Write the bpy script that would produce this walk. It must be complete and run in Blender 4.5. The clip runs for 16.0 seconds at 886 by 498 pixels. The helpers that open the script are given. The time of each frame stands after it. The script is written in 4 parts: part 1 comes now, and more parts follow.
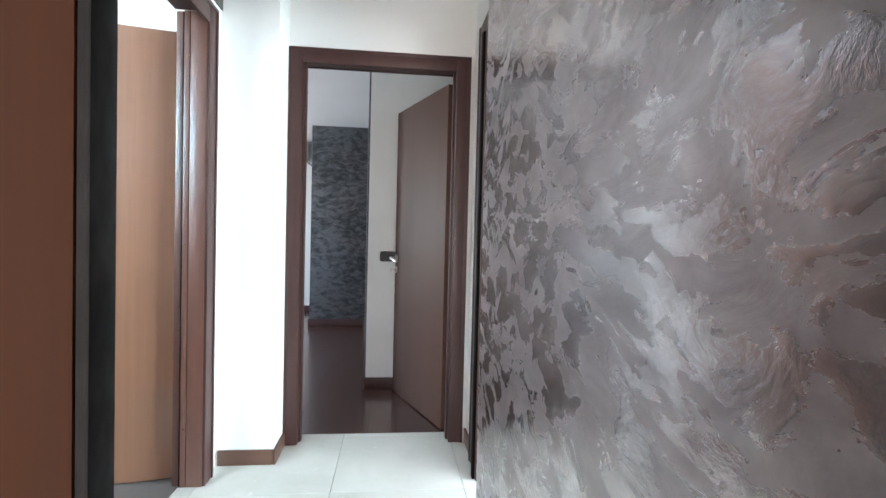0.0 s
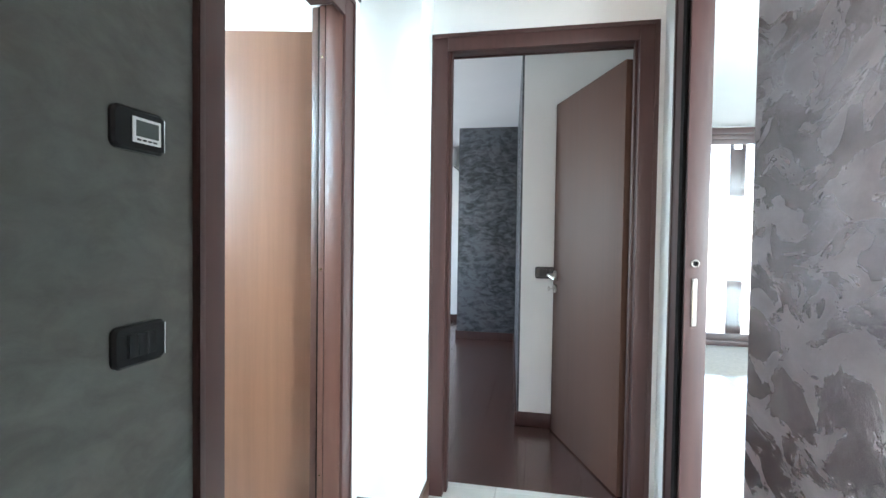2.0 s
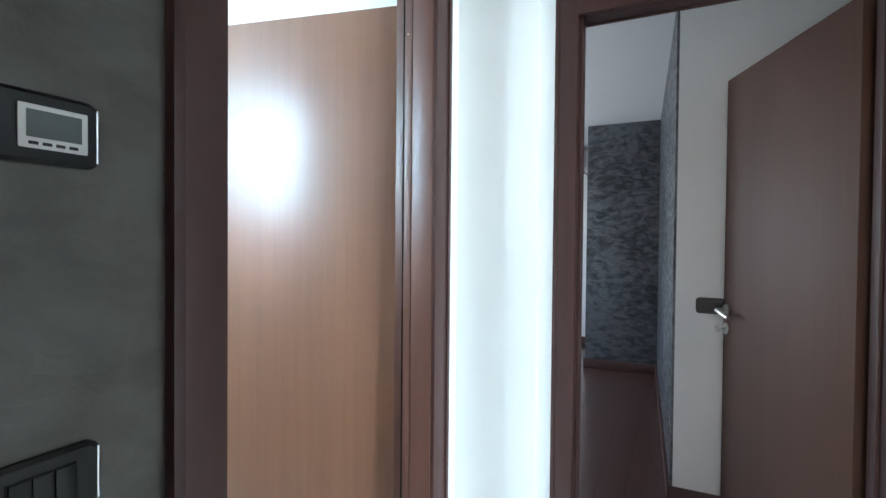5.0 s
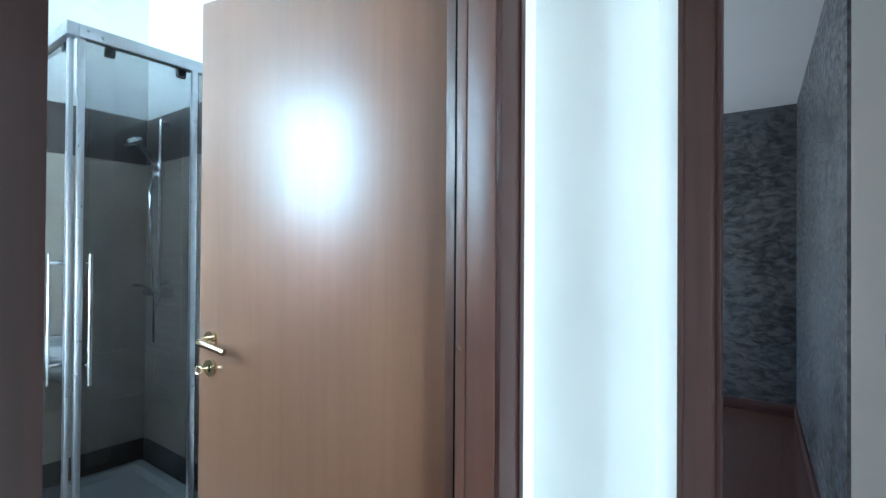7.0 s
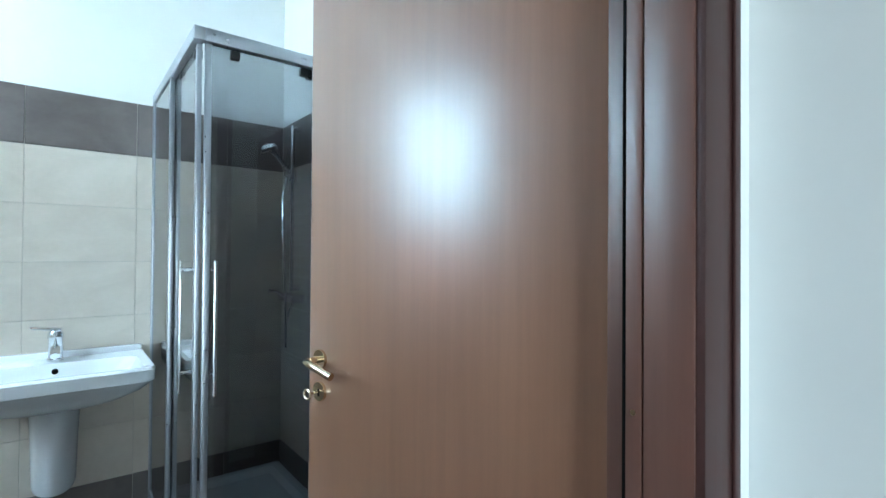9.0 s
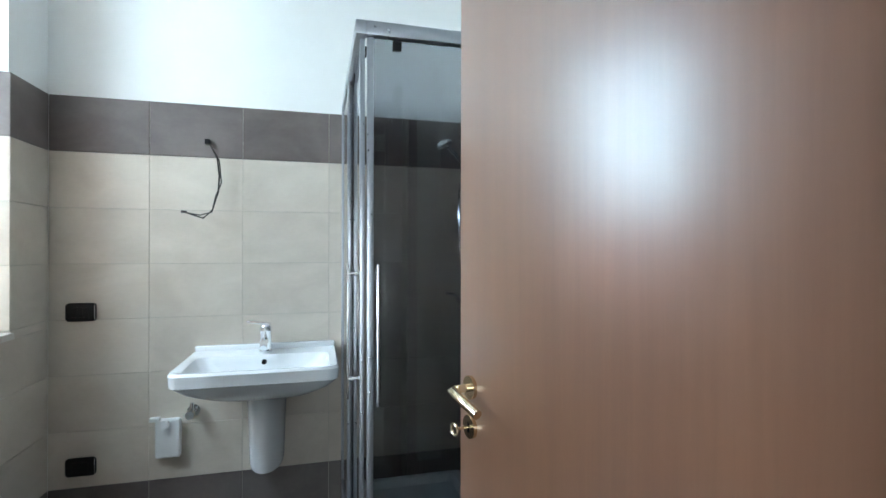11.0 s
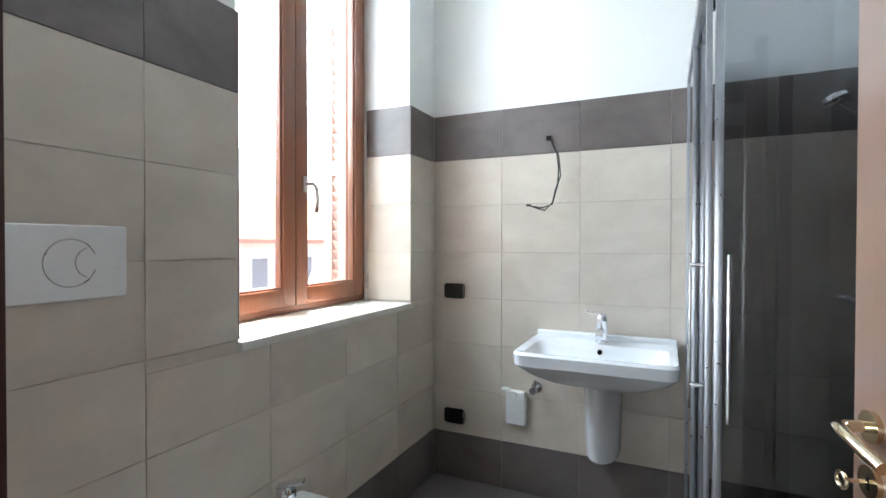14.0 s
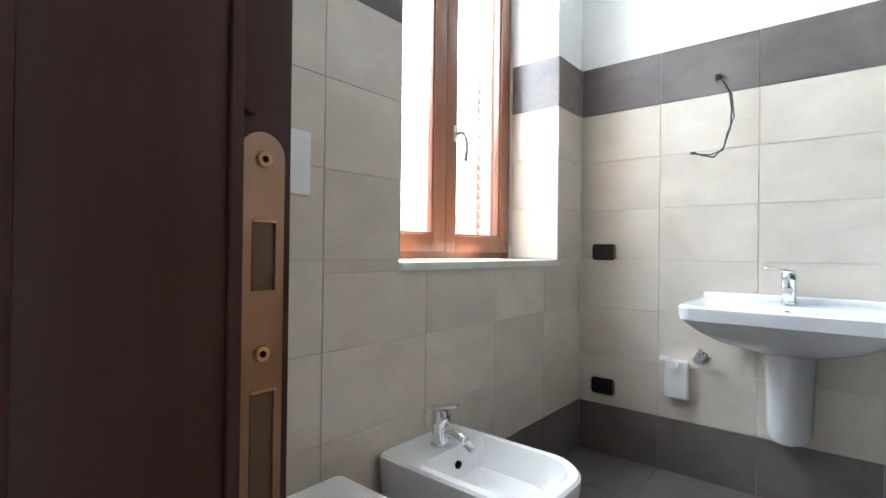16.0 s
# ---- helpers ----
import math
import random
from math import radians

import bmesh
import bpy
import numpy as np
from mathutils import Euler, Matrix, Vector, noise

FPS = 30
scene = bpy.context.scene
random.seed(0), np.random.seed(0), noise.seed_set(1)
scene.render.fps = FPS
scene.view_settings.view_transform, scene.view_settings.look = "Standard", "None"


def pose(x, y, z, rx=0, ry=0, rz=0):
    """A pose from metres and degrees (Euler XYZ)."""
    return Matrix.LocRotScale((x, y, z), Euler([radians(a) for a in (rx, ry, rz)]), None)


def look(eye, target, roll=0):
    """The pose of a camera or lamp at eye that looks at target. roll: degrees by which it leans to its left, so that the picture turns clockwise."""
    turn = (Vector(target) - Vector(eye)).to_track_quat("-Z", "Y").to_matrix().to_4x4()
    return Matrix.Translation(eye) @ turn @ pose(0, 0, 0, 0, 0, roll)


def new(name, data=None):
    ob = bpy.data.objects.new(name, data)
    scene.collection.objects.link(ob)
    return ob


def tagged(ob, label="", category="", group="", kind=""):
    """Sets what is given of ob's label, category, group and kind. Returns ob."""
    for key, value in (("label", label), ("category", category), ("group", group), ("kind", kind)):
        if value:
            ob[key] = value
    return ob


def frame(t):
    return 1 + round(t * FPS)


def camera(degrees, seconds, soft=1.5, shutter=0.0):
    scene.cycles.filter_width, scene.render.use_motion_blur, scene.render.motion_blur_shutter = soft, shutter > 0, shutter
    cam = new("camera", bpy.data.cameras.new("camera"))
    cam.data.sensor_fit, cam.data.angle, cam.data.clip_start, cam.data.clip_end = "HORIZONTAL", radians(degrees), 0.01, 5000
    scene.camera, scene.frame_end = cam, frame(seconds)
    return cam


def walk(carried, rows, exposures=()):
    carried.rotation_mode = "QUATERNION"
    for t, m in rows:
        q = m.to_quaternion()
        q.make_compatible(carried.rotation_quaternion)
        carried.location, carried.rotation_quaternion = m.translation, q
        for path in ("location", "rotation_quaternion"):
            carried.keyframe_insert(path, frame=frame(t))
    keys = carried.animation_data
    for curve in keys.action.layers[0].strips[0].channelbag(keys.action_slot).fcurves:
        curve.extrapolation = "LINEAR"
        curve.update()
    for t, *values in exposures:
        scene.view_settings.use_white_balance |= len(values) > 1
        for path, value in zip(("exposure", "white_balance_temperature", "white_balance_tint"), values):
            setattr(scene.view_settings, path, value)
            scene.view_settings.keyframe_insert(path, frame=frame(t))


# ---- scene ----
cam = camera(85.2, 16.0)
EXPOSURES = [(0, 3.9, 6800, 13), (1, 4.0, 6700, 11), (2, 4.05, 6550, 9), (2.5, 3.95, 6500, 8), (3.5, 3.75, 6350, 8), (4.5, 3.45, 6550, 11), (7, 3.25, 6000, 5), (8.5, 3.05, 6000, 5), (9.5, 2.7, 6550, 10), (10.2, 2.7, 6800, 13), (12.5, 2.55, 6900, 16), (14, 2.8, 7250, 21), (15, 2.98, 7250, 21), (16, 3.2, 7250, 21)]
PATH = [
    (0, (0.9, 0.645, 1.141), (1.11, 2.633, 1.093), 1.4),
    (0.5, (0.892, 0.738, 1.156), (1.009, 2.734, 1.107), 1.2),
    (1, (0.851, 0.875, 1.179), (0.786, 2.873, 1.123), 0.9),
    (1.5, (0.821, 0.995, 1.207), (0.571, 2.979, 1.147), 0.7),
    (2, (0.827, 1.113, 1.217), (0.44, 3.074, 1.161), 0.8),
    (2.5, (0.833, 1.217, 1.235), (0.416, 3.172, 1.181), 0.8),
    (3, (0.834, 1.341, 1.253), (0.396, 3.292, 1.198), 0.7),
    (3.5, (0.782, 1.436, 1.276), (0.304, 3.377, 1.219), 0.3),
    (4, (0.751, 1.514, 1.281), (0.158, 3.424, 1.234), 0.4),
    (4.5, (0.738, 1.553, 1.288), (-0.013, 3.406, 1.246), 0.5),
    (7, (0.561, 2.028, 1.278), (-0.618, 3.644, 1.294), 0.4),
    (7.5, (0.515, 2.097, 1.28), (-0.796, 3.608, 1.288), 0.3),
    (8, (0.435, 2.165, 1.287), (-0.977, 3.581, 1.294), 0.5),
    (8.5, (0.382, 2.214, 1.285), (-1.114, 3.542, 1.299), 0.5),
    (9, (0.355, 2.248, 1.295), (-1.216, 3.485, 1.316), 0.4),
    (9.5, (0.312, 2.275, 1.307), (-1.342, 3.399, 1.32), 0.4),
    (10, (0.26, 2.349, 1.304), (-1.524, 3.254, 1.317), 0.2),
    (12.5, (0.062, 2.539, 1.33), (-1.937, 2.478, 1.313), 0.2),
    (13, (0.069, 2.552, 1.325), (-1.906, 2.238, 1.307), 0.2),
    (13.5, (0.087, 2.544, 1.317), (-1.824, 1.953, 1.293), 0.2),
    (14, (0.096, 2.497, 1.296), (-1.719, 1.656, 1.272), 0.1),
    (14.5, (0.106, 2.462, 1.263), (-1.582, 1.389, 1.242), 0.1),
    (15, (0.122, 2.435, 1.194), (-1.443, 1.19, 1.189), 0.3),
    (15.5, (0.131, 2.432, 1.126), (-1.395, 1.139, 1.125), 0.5),
    (16, (0.109, 2.396, 1.03), (-1.427, 1.115, 1.038), 0.7),
]
walk(cam, [(t, look(eye, target, roll)) for t, eye, target, roll in PATH], EXPOSURES)

# ---- world and light ----
world = bpy.data.worlds.new("sky")
scene.world = world
world.use_nodes = True
wn = world.node_tree
sky = wn.nodes.new("ShaderNodeTexSky")
sky.sky_type = 'NISHITA'
sky.sun_disc = False
sky.sun_elevation = radians(78)
sky.sun_rotation = radians(225)
wn.nodes["Background"].inputs[1].default_value = 0.15
wn.links.new(sky.outputs[0], wn.nodes["Background"].inputs[0])
sun_data = bpy.data.lights.new("sun", 'SUN')
sun_data.energy, sun_data.angle, sun_data.color = 4.0, radians(0.5), (1.0, 0.95, 0.88)
sun_lamp = new("sun", sun_data)
SUN_WAY = Vector((-0.707 * math.cos(radians(78)), -0.707 * math.cos(radians(78)), math.sin(radians(78))))
sun_lamp.matrix_basis = look(SUN_WAY * 30, (0, 0, 0))


def area_lamp(name, eye, target, sx, sy, watts, color):
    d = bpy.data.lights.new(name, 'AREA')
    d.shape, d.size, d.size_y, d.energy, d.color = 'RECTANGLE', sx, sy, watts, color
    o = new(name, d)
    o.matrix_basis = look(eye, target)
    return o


area_lamp("sky_bath", (-1.52, 0.76, 2.28), (-1.52, 2.76, 1.33), 1.06, 1.10, 11.2, (0.58, 0.84, 1.0))
area_lamp("sky_living_east", (6.18, 0.2, 1.25), (1.4, 2.0, 1.2), 3.2, 2.2, 47, (0.66, 0.88, 1.0))
# Added lamp in an assumed, unseen south opening; brightens living room and hall.
area_lamp("fill_living_south", (4.2, -1.94, 1.25), (3.8, 3.0, 1.0), 2.0, 2.2, 13, (0.78, 0.92, 1.0))
area_lamp("sky_bedroom", (-2.28, 5.7, 1.475), (0.4, 5.6, 1.2), 1.2, 1.25, 5, (0.70, 0.86, 1.0))
# Added fill lamp behind the camera; no source is known there.
area_lamp("hall_fill", (0.575, -1.19, 1.05), (0.575, 2.0, 1.1), 0.82, 2.05, 5, (1.0, 0.93, 0.88))


# ---- materials ----
def mat_base(name):
    m = bpy.data.materials.new(name)
    m.use_nodes = True
    nt = m.node_tree
    return m, nt, nt.nodes["Principled BSDF"]


def node(nt, kind, **vals):
    n = nt.nodes.new(kind)
    for k, v in vals.items():
        n.inputs[k].default_value = v
    return n


def ramp(nt, src, stops):
    r = nt.nodes.new("ShaderNodeValToRGB")
    els = r.color_ramp.elements
    els[0].position, els[0].color = stops[0][0], (*stops[0][1], 1)
    els[1].position, els[1].color = stops[-1][0], (*stops[-1][1], 1)
    for p, c in stops[1:-1]:
        e = els.new(p)
        e.color = (*c, 1)
    nt.links.new(src, r.inputs[0])
    return r.outputs[0]


def coords(nt, scale=(1, 1, 1), rot=(0, 0, 0)):
    g = nt.nodes.new("ShaderNodeNewGeometry")
    mp = nt.nodes.new("ShaderNodeMapping")
    mp.inputs["Scale"].default_value = scale
    mp.inputs["Rotation"].default_value = rot
    nt.links.new(g.outputs["Position"], mp.inputs[0])
    return mp.outputs[0]


def obj_coords(nt, scale=(1, 1, 1)):
    g = nt.nodes.new("ShaderNodeTexCoord")
    mp = nt.nodes.new("ShaderNodeMapping")
    mp.inputs["Scale"].default_value = scale
    nt.links.new(g.outputs["Object"], mp.inputs[0])
    own = nt.nodes.new("ShaderNodeObjectInfo")
    far = nt.nodes.new("ShaderNodeMath")
    far.operation = 'MULTIPLY'
    far.inputs[1].default_value = 9.0
    nt.links.new(own.outputs["Random"], far.inputs[0])
    nt.links.new(far.outputs[0], mp.inputs["Location"])
    return mp.outputs[0]


def noise_tex(nt, co, scale, detail=4, rough=0.55, dist=0.0):
    n = node(nt, "ShaderNodeTexNoise", Scale=scale, Detail=detail, Roughness=rough, Distortion=dist)
    nt.links.new(co, n.inputs["Vector"])
    return n.outputs[0]


def add_bump(nt, bs, src, strength, distance):
    b = node(nt, "ShaderNodeBump", Strength=strength, Distance=distance)
    nt.links.new(src, b.inputs["Height"])
    nt.links.new(b.outputs[0], bs.inputs["Normal"])


def plain(name, color, rough, metal=0.0, spread=0.06, scale=14, bump=0.0, coat=0.0):
    m, nt, bs = mat_base(name)
    co = coords(nt)
    n = noise_tex(nt, co, scale, 5)
    lo = tuple(max(0, c * (1 - spread)) for c in color)
    hi = tuple(min(1, c * (1 + spread)) for c in color)
    nt.links.new(ramp(nt, n, [(0.3, lo), (0.7, hi)]), bs.inputs["Base Color"])
    bs.inputs["Metallic"].default_value = metal
    bs.inputs["Coat Weight"].default_value = coat
    r2 = noise_tex(nt, co, scale * 4, 3)
    nt.links.new(ramp(nt, r2, [(0.3, (rough * 0.9,) * 3), (0.7, (min(1, rough * 1.12),) * 3)]), bs.inputs["Roughness"])
    if bump:
        add_bump(nt, bs, noise_tex(nt, co, 60, 4), bump, 0.003)
    return m


def stucco(name, dark, light, lo_rough, hi_rough, metal, size=11.0, relief=0.75, depth=0.010, soft=0.0):
    """Trowelled decorative plaster: smeared strokes with a metallic sheen."""
    m, nt, bs = mat_base(name)
    co = coords(nt, (1, 1, 1))
    warp = noise_tex(nt, co, 2.2, 3, 0.5)
    addv = nt.nodes.new("ShaderNodeVectorMath")
    addv.operation = 'MULTIPLY_ADD'
    nt.links.new(warp, addv.inputs[0])
    addv.inputs[1].default_value = (0.16, 0.16, 0.2)
    nt.links.new(co, addv.inputs[2])
    mp = nt.nodes.new("ShaderNodeMapping")
    mp.inputs["Scale"].default_value = (1.0, 1.0, 2.0)
    mp.inputs["Rotation"].default_value = (radians(28), radians(-24), radians(15))
    nt.links.new(addv.outputs[0], mp.inputs[0])
    strokes = noise_tex(nt, mp.outputs[0], size, 9, 0.6, 0.5)
    clouds = noise_tex(nt, co, 1.7, 3, 0.5)
    mix = nt.nodes.new("ShaderNodeMath")
    mix.operation = 'MULTIPLY_ADD'
    nt.links.new(strokes, mix.inputs[0])
    mix.inputs[1].default_value = 0.65
    half = nt.nodes.new("ShaderNodeMath")
    half.operation = 'MULTIPLY'
    nt.links.new(clouds, half.inputs[0])
    half.inputs[1].default_value = 0.35
    nt.links.new(half.outputs[0], mix.inputs[2])
    mid = tuple((a + b) / 2 for a, b in zip(dark, light))
    strokes_col = ramp(nt, mix.outputs[0], [(0.40 - soft, dark), (0.49, mid), (0.56 + soft, light)])
    tone = nt.nodes.new("ShaderNodeMixRGB")
    tone.blend_type = 'MULTIPLY'
    tone.inputs[0].default_value = 1.0
    nt.links.new(strokes_col, tone.inputs[1])
    broad = noise_tex(nt, co, 3.1, 4, 0.6, 0.4)
    nt.links.new(ramp(nt, broad, [(0.38, (0.96, 1.0, 1.03)), (0.62, (1.0, 0.95, 0.95))]), tone.inputs[2])
    nt.links.new(tone.outputs[0], bs.inputs["Base Color"])
    fine = noise_tex(nt, mp.outputs[0], size * 1.35, 8, 0.62, 0.5)
    nt.links.new(ramp(nt, fine, [(0.44, (hi_rough,) * 3), (0.56, (lo_rough,) * 3)]), bs.inputs["Roughness"])
    bs.inputs["Metallic"].default_value = metal
    add_bump(nt, bs, fine, relief, depth)
    return m


def wood(name, dark, light, rough, axis='Z', fine=55.0, coat=0.0, spread=1.0, coat_rough=0.25):
    """Stained wood or foil with long grain along the axis, taken in the thing's own space."""
    m, nt, bs = mat_base(name)
    sc = {'Z': (1, 1, 0.035), 'Y': (1, 0.035, 1), 'X': (0.035, 1, 1)}[axis]
    co = obj_coords(nt, sc)
    g1 = noise_tex(nt, co, fine, 6, 0.65)
    g2 = noise_tex(nt, co, fine * 0.14, 3, 0.5, 0.3)
    mx = nt.nodes.new("ShaderNodeMath")
    mx.operation = 'MULTIPLY_ADD'
    nt.links.new(g1, mx.inputs[0])
    mx.inputs[1].default_value = 0.5
    h = nt.nodes.new("ShaderNodeMath")
    h.operation = 'MULTIPLY'
    nt.links.new(g2, h.inputs[0])
    h.inputs[1].default_value = 0.5
    nt.links.new(h.outputs[0], mx.inputs[2])
    lo, hi = 0.5 - 0.2 * spread, 0.5 + 0.2 * spread
    nt.links.new(ramp(nt, mx.outputs[0], [(lo, dark), (hi, light)]), bs.inputs["Base Color"])
    nt.links.new(ramp(nt, g1, [(0.3, (rough * 0.92,) * 3), (0.7, (rough * 1.1,) * 3)]), bs.inputs["Roughness"])
    bs.inputs["Coat Weight"].default_value = coat
    bs.inputs["Coat Roughness"].default_value = coat_rough
    add_bump(nt, bs, g1, 0.06, 0.002)
    return m


def tile_mat(name, a, b, rough, scale=3.0):
    """Stoneware tile: clouded colour, a shade of its own for each tile."""
    m, nt, bs = mat_base(name)
    co = coords(nt, (1, 1, 1.6))
    oi = nt.nodes.new("ShaderNodeObjectInfo")
    sh = nt.nodes.new("ShaderNodeVectorMath")
    sh.operation = 'SCALE'
    comb = nt.nodes.new("ShaderNodeCombineXYZ")
    for k in range(3):
        nt.links.new(oi.outputs["Random"], comb.inputs[k])
    nt.links.new(comb.outputs[0], sh.inputs[0])
    sh.inputs["Scale"].default_value = 37.0
    ad = nt.nodes.new("ShaderNodeVectorMath")
    nt.links.new(co, ad.inputs[0])
    nt.links.new(sh.outputs[0], ad.inputs[1])
    n1 = noise_tex(nt, ad.outputs[0], scale, 5, 0.55, 0.6)
    n2 = noise_tex(nt, ad.outputs[0], scale * 14, 4, 0.6)
    mx = nt.nodes.new("ShaderNodeMath")
    mx.operation = 'MULTIPLY_ADD'
    nt.links.new(n1, mx.inputs[0])
    mx.inputs[1].default_value = 0.85
    h = nt.nodes.new("ShaderNodeMath")
    h.operation = 'MULTIPLY'
    nt.links.new(n2, h.inputs[0])
    h.inputs[1].default_value = 0.15
    nt.links.new(h.outputs[0], mx.inputs[2])
    base = ramp(nt, mx.outputs[0], [(0.32, a), (0.68, b)])
    hs = nt.nodes.new("ShaderNodeHueSaturation")
    vr = nt.nodes.new("ShaderNodeMapRange")
    nt.links.new(oi.outputs["Random"], vr.inputs[0])
    vr.inputs[3].default_value, vr.inputs[4].default_value = 0.965, 1.035
    nt.links.new(vr.outputs[0], hs.inputs["Value"])
    nt.links.new(base, hs.inputs["Color"])
    nt.links.new(hs.outputs[0], bs.inputs["Base Color"])
    nt.links.new(ramp(nt, n2, [(0.3, (rough * 0.85,) * 3), (0.7, (rough * 1.15,) * 3)]), bs.inputs["Roughness"])
    add_bump(nt, bs, n2, 0.05, 0.002)
    return m


def glass_mat(name, tint, rough=0.0):
    m, nt, bs = mat_base(name)
    bs.inputs["Base Color"].default_value = (*tint, 1)
    bs.inputs["Transmission Weight"].default_value = 1.0
    bs.inputs["Roughness"].default_value = rough
    bs.inputs["IOR"].default_value = 1.45
    return m


M_WHITE = plain("white_paint", (0.80, 0.80, 0.78), 0.62, spread=0.025, scale=3, bump=0.06)
M_CEIL = plain("ceiling_paint", (0.80, 0.80, 0.80), 0.8, spread=0.02, scale=2)
M_STUCCO_L = stucco("stucco_grey_green", (0.082, 0.079, 0.069), (0.138, 0.133, 0.118), 0.38, 0.60, 0.25, 7.0, 0.30, 0.006, 0.08)
M_STUCCO_R = stucco("stucco_silver_mauve", (0.37, 0.315, 0.325), (0.60, 0.54, 0.545), 0.18, 0.38, 0.90, 9.0, 0.34, 0.006, 0.05)
M_STUCCO_D = stucco("stucco_anthracite", (0.024, 0.025, 0.028), (0.115, 0.120, 0.130), 0.28, 0.55, 0.2)
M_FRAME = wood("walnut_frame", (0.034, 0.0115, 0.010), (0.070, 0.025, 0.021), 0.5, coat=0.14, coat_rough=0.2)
M_LEAF = wood("walnut_leaf", (0.182, 0.077, 0.043), (0.300, 0.140, 0.079), 0.42, fine=38, coat=1.0, spread=1.25, coat_rough=0.28)
M_LEAF.node_tree.nodes["Principled BSDF"].inputs["Coat IOR"].default_value = 1.68
# Same walnut as the bathroom leaf; the bedroom's shade is put into the colour.
M_LEAF_SHADED = wood("walnut_leaf_shaded", (0.072, 0.035, 0.025), (0.118, 0.062, 0.045), 0.55, fine=38, coat=0.0, spread=1.3)
M_LEAF_SHADED.node_tree.nodes["Principled BSDF"].inputs["Specular IOR Level"].default_value = 0.25
# Darker than the brown wood itself: the leaf's shade is put into the colour.
M_ENTRY = wood("darkened_entry_leaf", (0.022, 0.0066, 0.0020), (0.040, 0.0135, 0.0042), 0.7, fine=30)
M_ENTRY.node_tree.nodes["Principled BSDF"].inputs["Specular IOR Level"].default_value = 0.12
# Frame walnut lightened: window light on the far jamb is put into the colour.
M_JAMB_LIT = wood("lit_glossy_walnut_jamb", (0.095, 0.036, 0.026), (0.160, 0.068, 0.048), 0.42, coat=0.6, coat_rough=0.28)
M_BASEB = wood("walnut_baseboard", (0.085, 0.040, 0.028), (0.150, 0.075, 0.052), 0.4, axis='X')
M_WINWOOD = wood("window_wood", (0.155, 0.052, 0.024), (0.27, 0.100, 0.050), 0.38, coat=0.2)
M_PLANK = wood("dark_parquet", (0.050, 0.021, 0.016), (0.105, 0.048, 0.037), 0.24, axis='Y', fine=28, coat=0.5, spread=1.4, coat_rough=0.16)
M_TILE_L = tile_mat("beige_tile", (0.54, 0.465, 0.39), (0.66, 0.58, 0.495), 0.34)
M_TILE_D = tile_mat("brown_grey_tile", (0.110, 0.088, 0.080), (0.190, 0.157, 0.146), 0.36)
M_TILE_F = tile_mat("bath_floor_tile", (0.125, 0.108, 0.103), (0.185, 0.162, 0.155), 0.38)
M_TILE_H = tile_mat("cream_floor_tile", (0.60, 0.585, 0.53), (0.72, 0.70, 0.65), 0.24, 2.0)
M_GROUT = plain("grout", (0.50, 0.455, 0.395), 0.85, spread=0.1, scale=30)
M_GROUT_D = plain("grout_floor", (0.20, 0.18, 0.17), 0.85, spread=0.1, scale=30)
M_CERAMIC = plain("white_ceramic", (0.82, 0.83, 0.84), 0.09, spread=0.01, scale=4, coat=0.3)
M_CHROME = plain("chrome", (0.80, 0.81, 0.83), 0.08, metal=1.0, spread=0.02)
M_ALU = plain("polished_aluminium", (0.46, 0.48, 0.52), 0.30, metal=1.0, spread=0.04)
M_BRASS = plain("brass", (0.80, 0.66, 0.46), 0.16, metal=1.0, spread=0.06)
M_BRASS_D = plain("dull_brass", (0.43, 0.335, 0.245), 0.36, metal=1.0, spread=0.10, scale=25)
# Plate brass darkened: the shade inside the latch slots is put into the colour.
M_BRASS_SHADE = plain("shaded_brass_recess", (0.20, 0.15, 0.10), 0.5, metal=0.7, spread=0.10, scale=25)
M_STEEL = plain("satin_steel", (0.60, 0.58, 0.55), 0.3, metal=1.0, spread=0.05)
M_STEEL_D = plain("dull_steel", (0.24, 0.21, 0.19), 0.5, metal=1.0, spread=0.10, scale=25)
M_BLACK = plain("black_plastic", (0.009, 0.009, 0.010), 0.34, spread=0.2, coat=0.04)
M_BLACK_M = plain("black_metal_edge", (0.008, 0.007, 0.007), 0.6, spread=0.2)
M_BLACK_M.node_tree.nodes["Principled BSDF"].inputs["Specular IOR Level"].default_value = 0.1
M_BLACK.node_tree.nodes["Principled BSDF"].inputs["Specular IOR Level"].default_value = 0.25
M_PLASTIC = plain("white_plastic", (0.80, 0.80, 0.79), 0.3, spread=0.02)
M_LCD = plain("lcd_screen", (0.10, 0.115, 0.11), 0.15, spread=0.05)
M_SILL = plain("pale_marble_sill", (0.66, 0.63, 0.57), 0.3, spread=0.10, scale=9)
# Near-black for the rubber seal and for painted shade in gaps, grooves and holes.
M_RUBBER_SHADE = plain("rubber_and_gap_shade", (0.006, 0.0055, 0.0055), 0.8, spread=0.2)
M_RUBBER_SHADE.node_tree.nodes["Principled BSDF"].inputs["Specular IOR Level"].default_value = 0.08
M_GLASS = glass_mat("window_glass", (0.97, 0.985, 0.98))
M_SHGLASS = glass_mat("smoked_shower_glass", (0.385, 0.405, 0.43))
M_TRAY = plain("white_tray", (0.78, 0.79, 0.80), 0.25, spread=0.02)
M_WIRE = plain("black_wire", (0.03, 0.025, 0.02), 0.5, spread=0.3)
M_FACADE = plain("pale_facade", (0.62, 0.58, 0.54), 0.9, spread=0.1, scale=1.5)
M_ROOF = plain("red_roof", (0.42, 0.20, 0.14), 0.85, spread=0.2, scale=4)
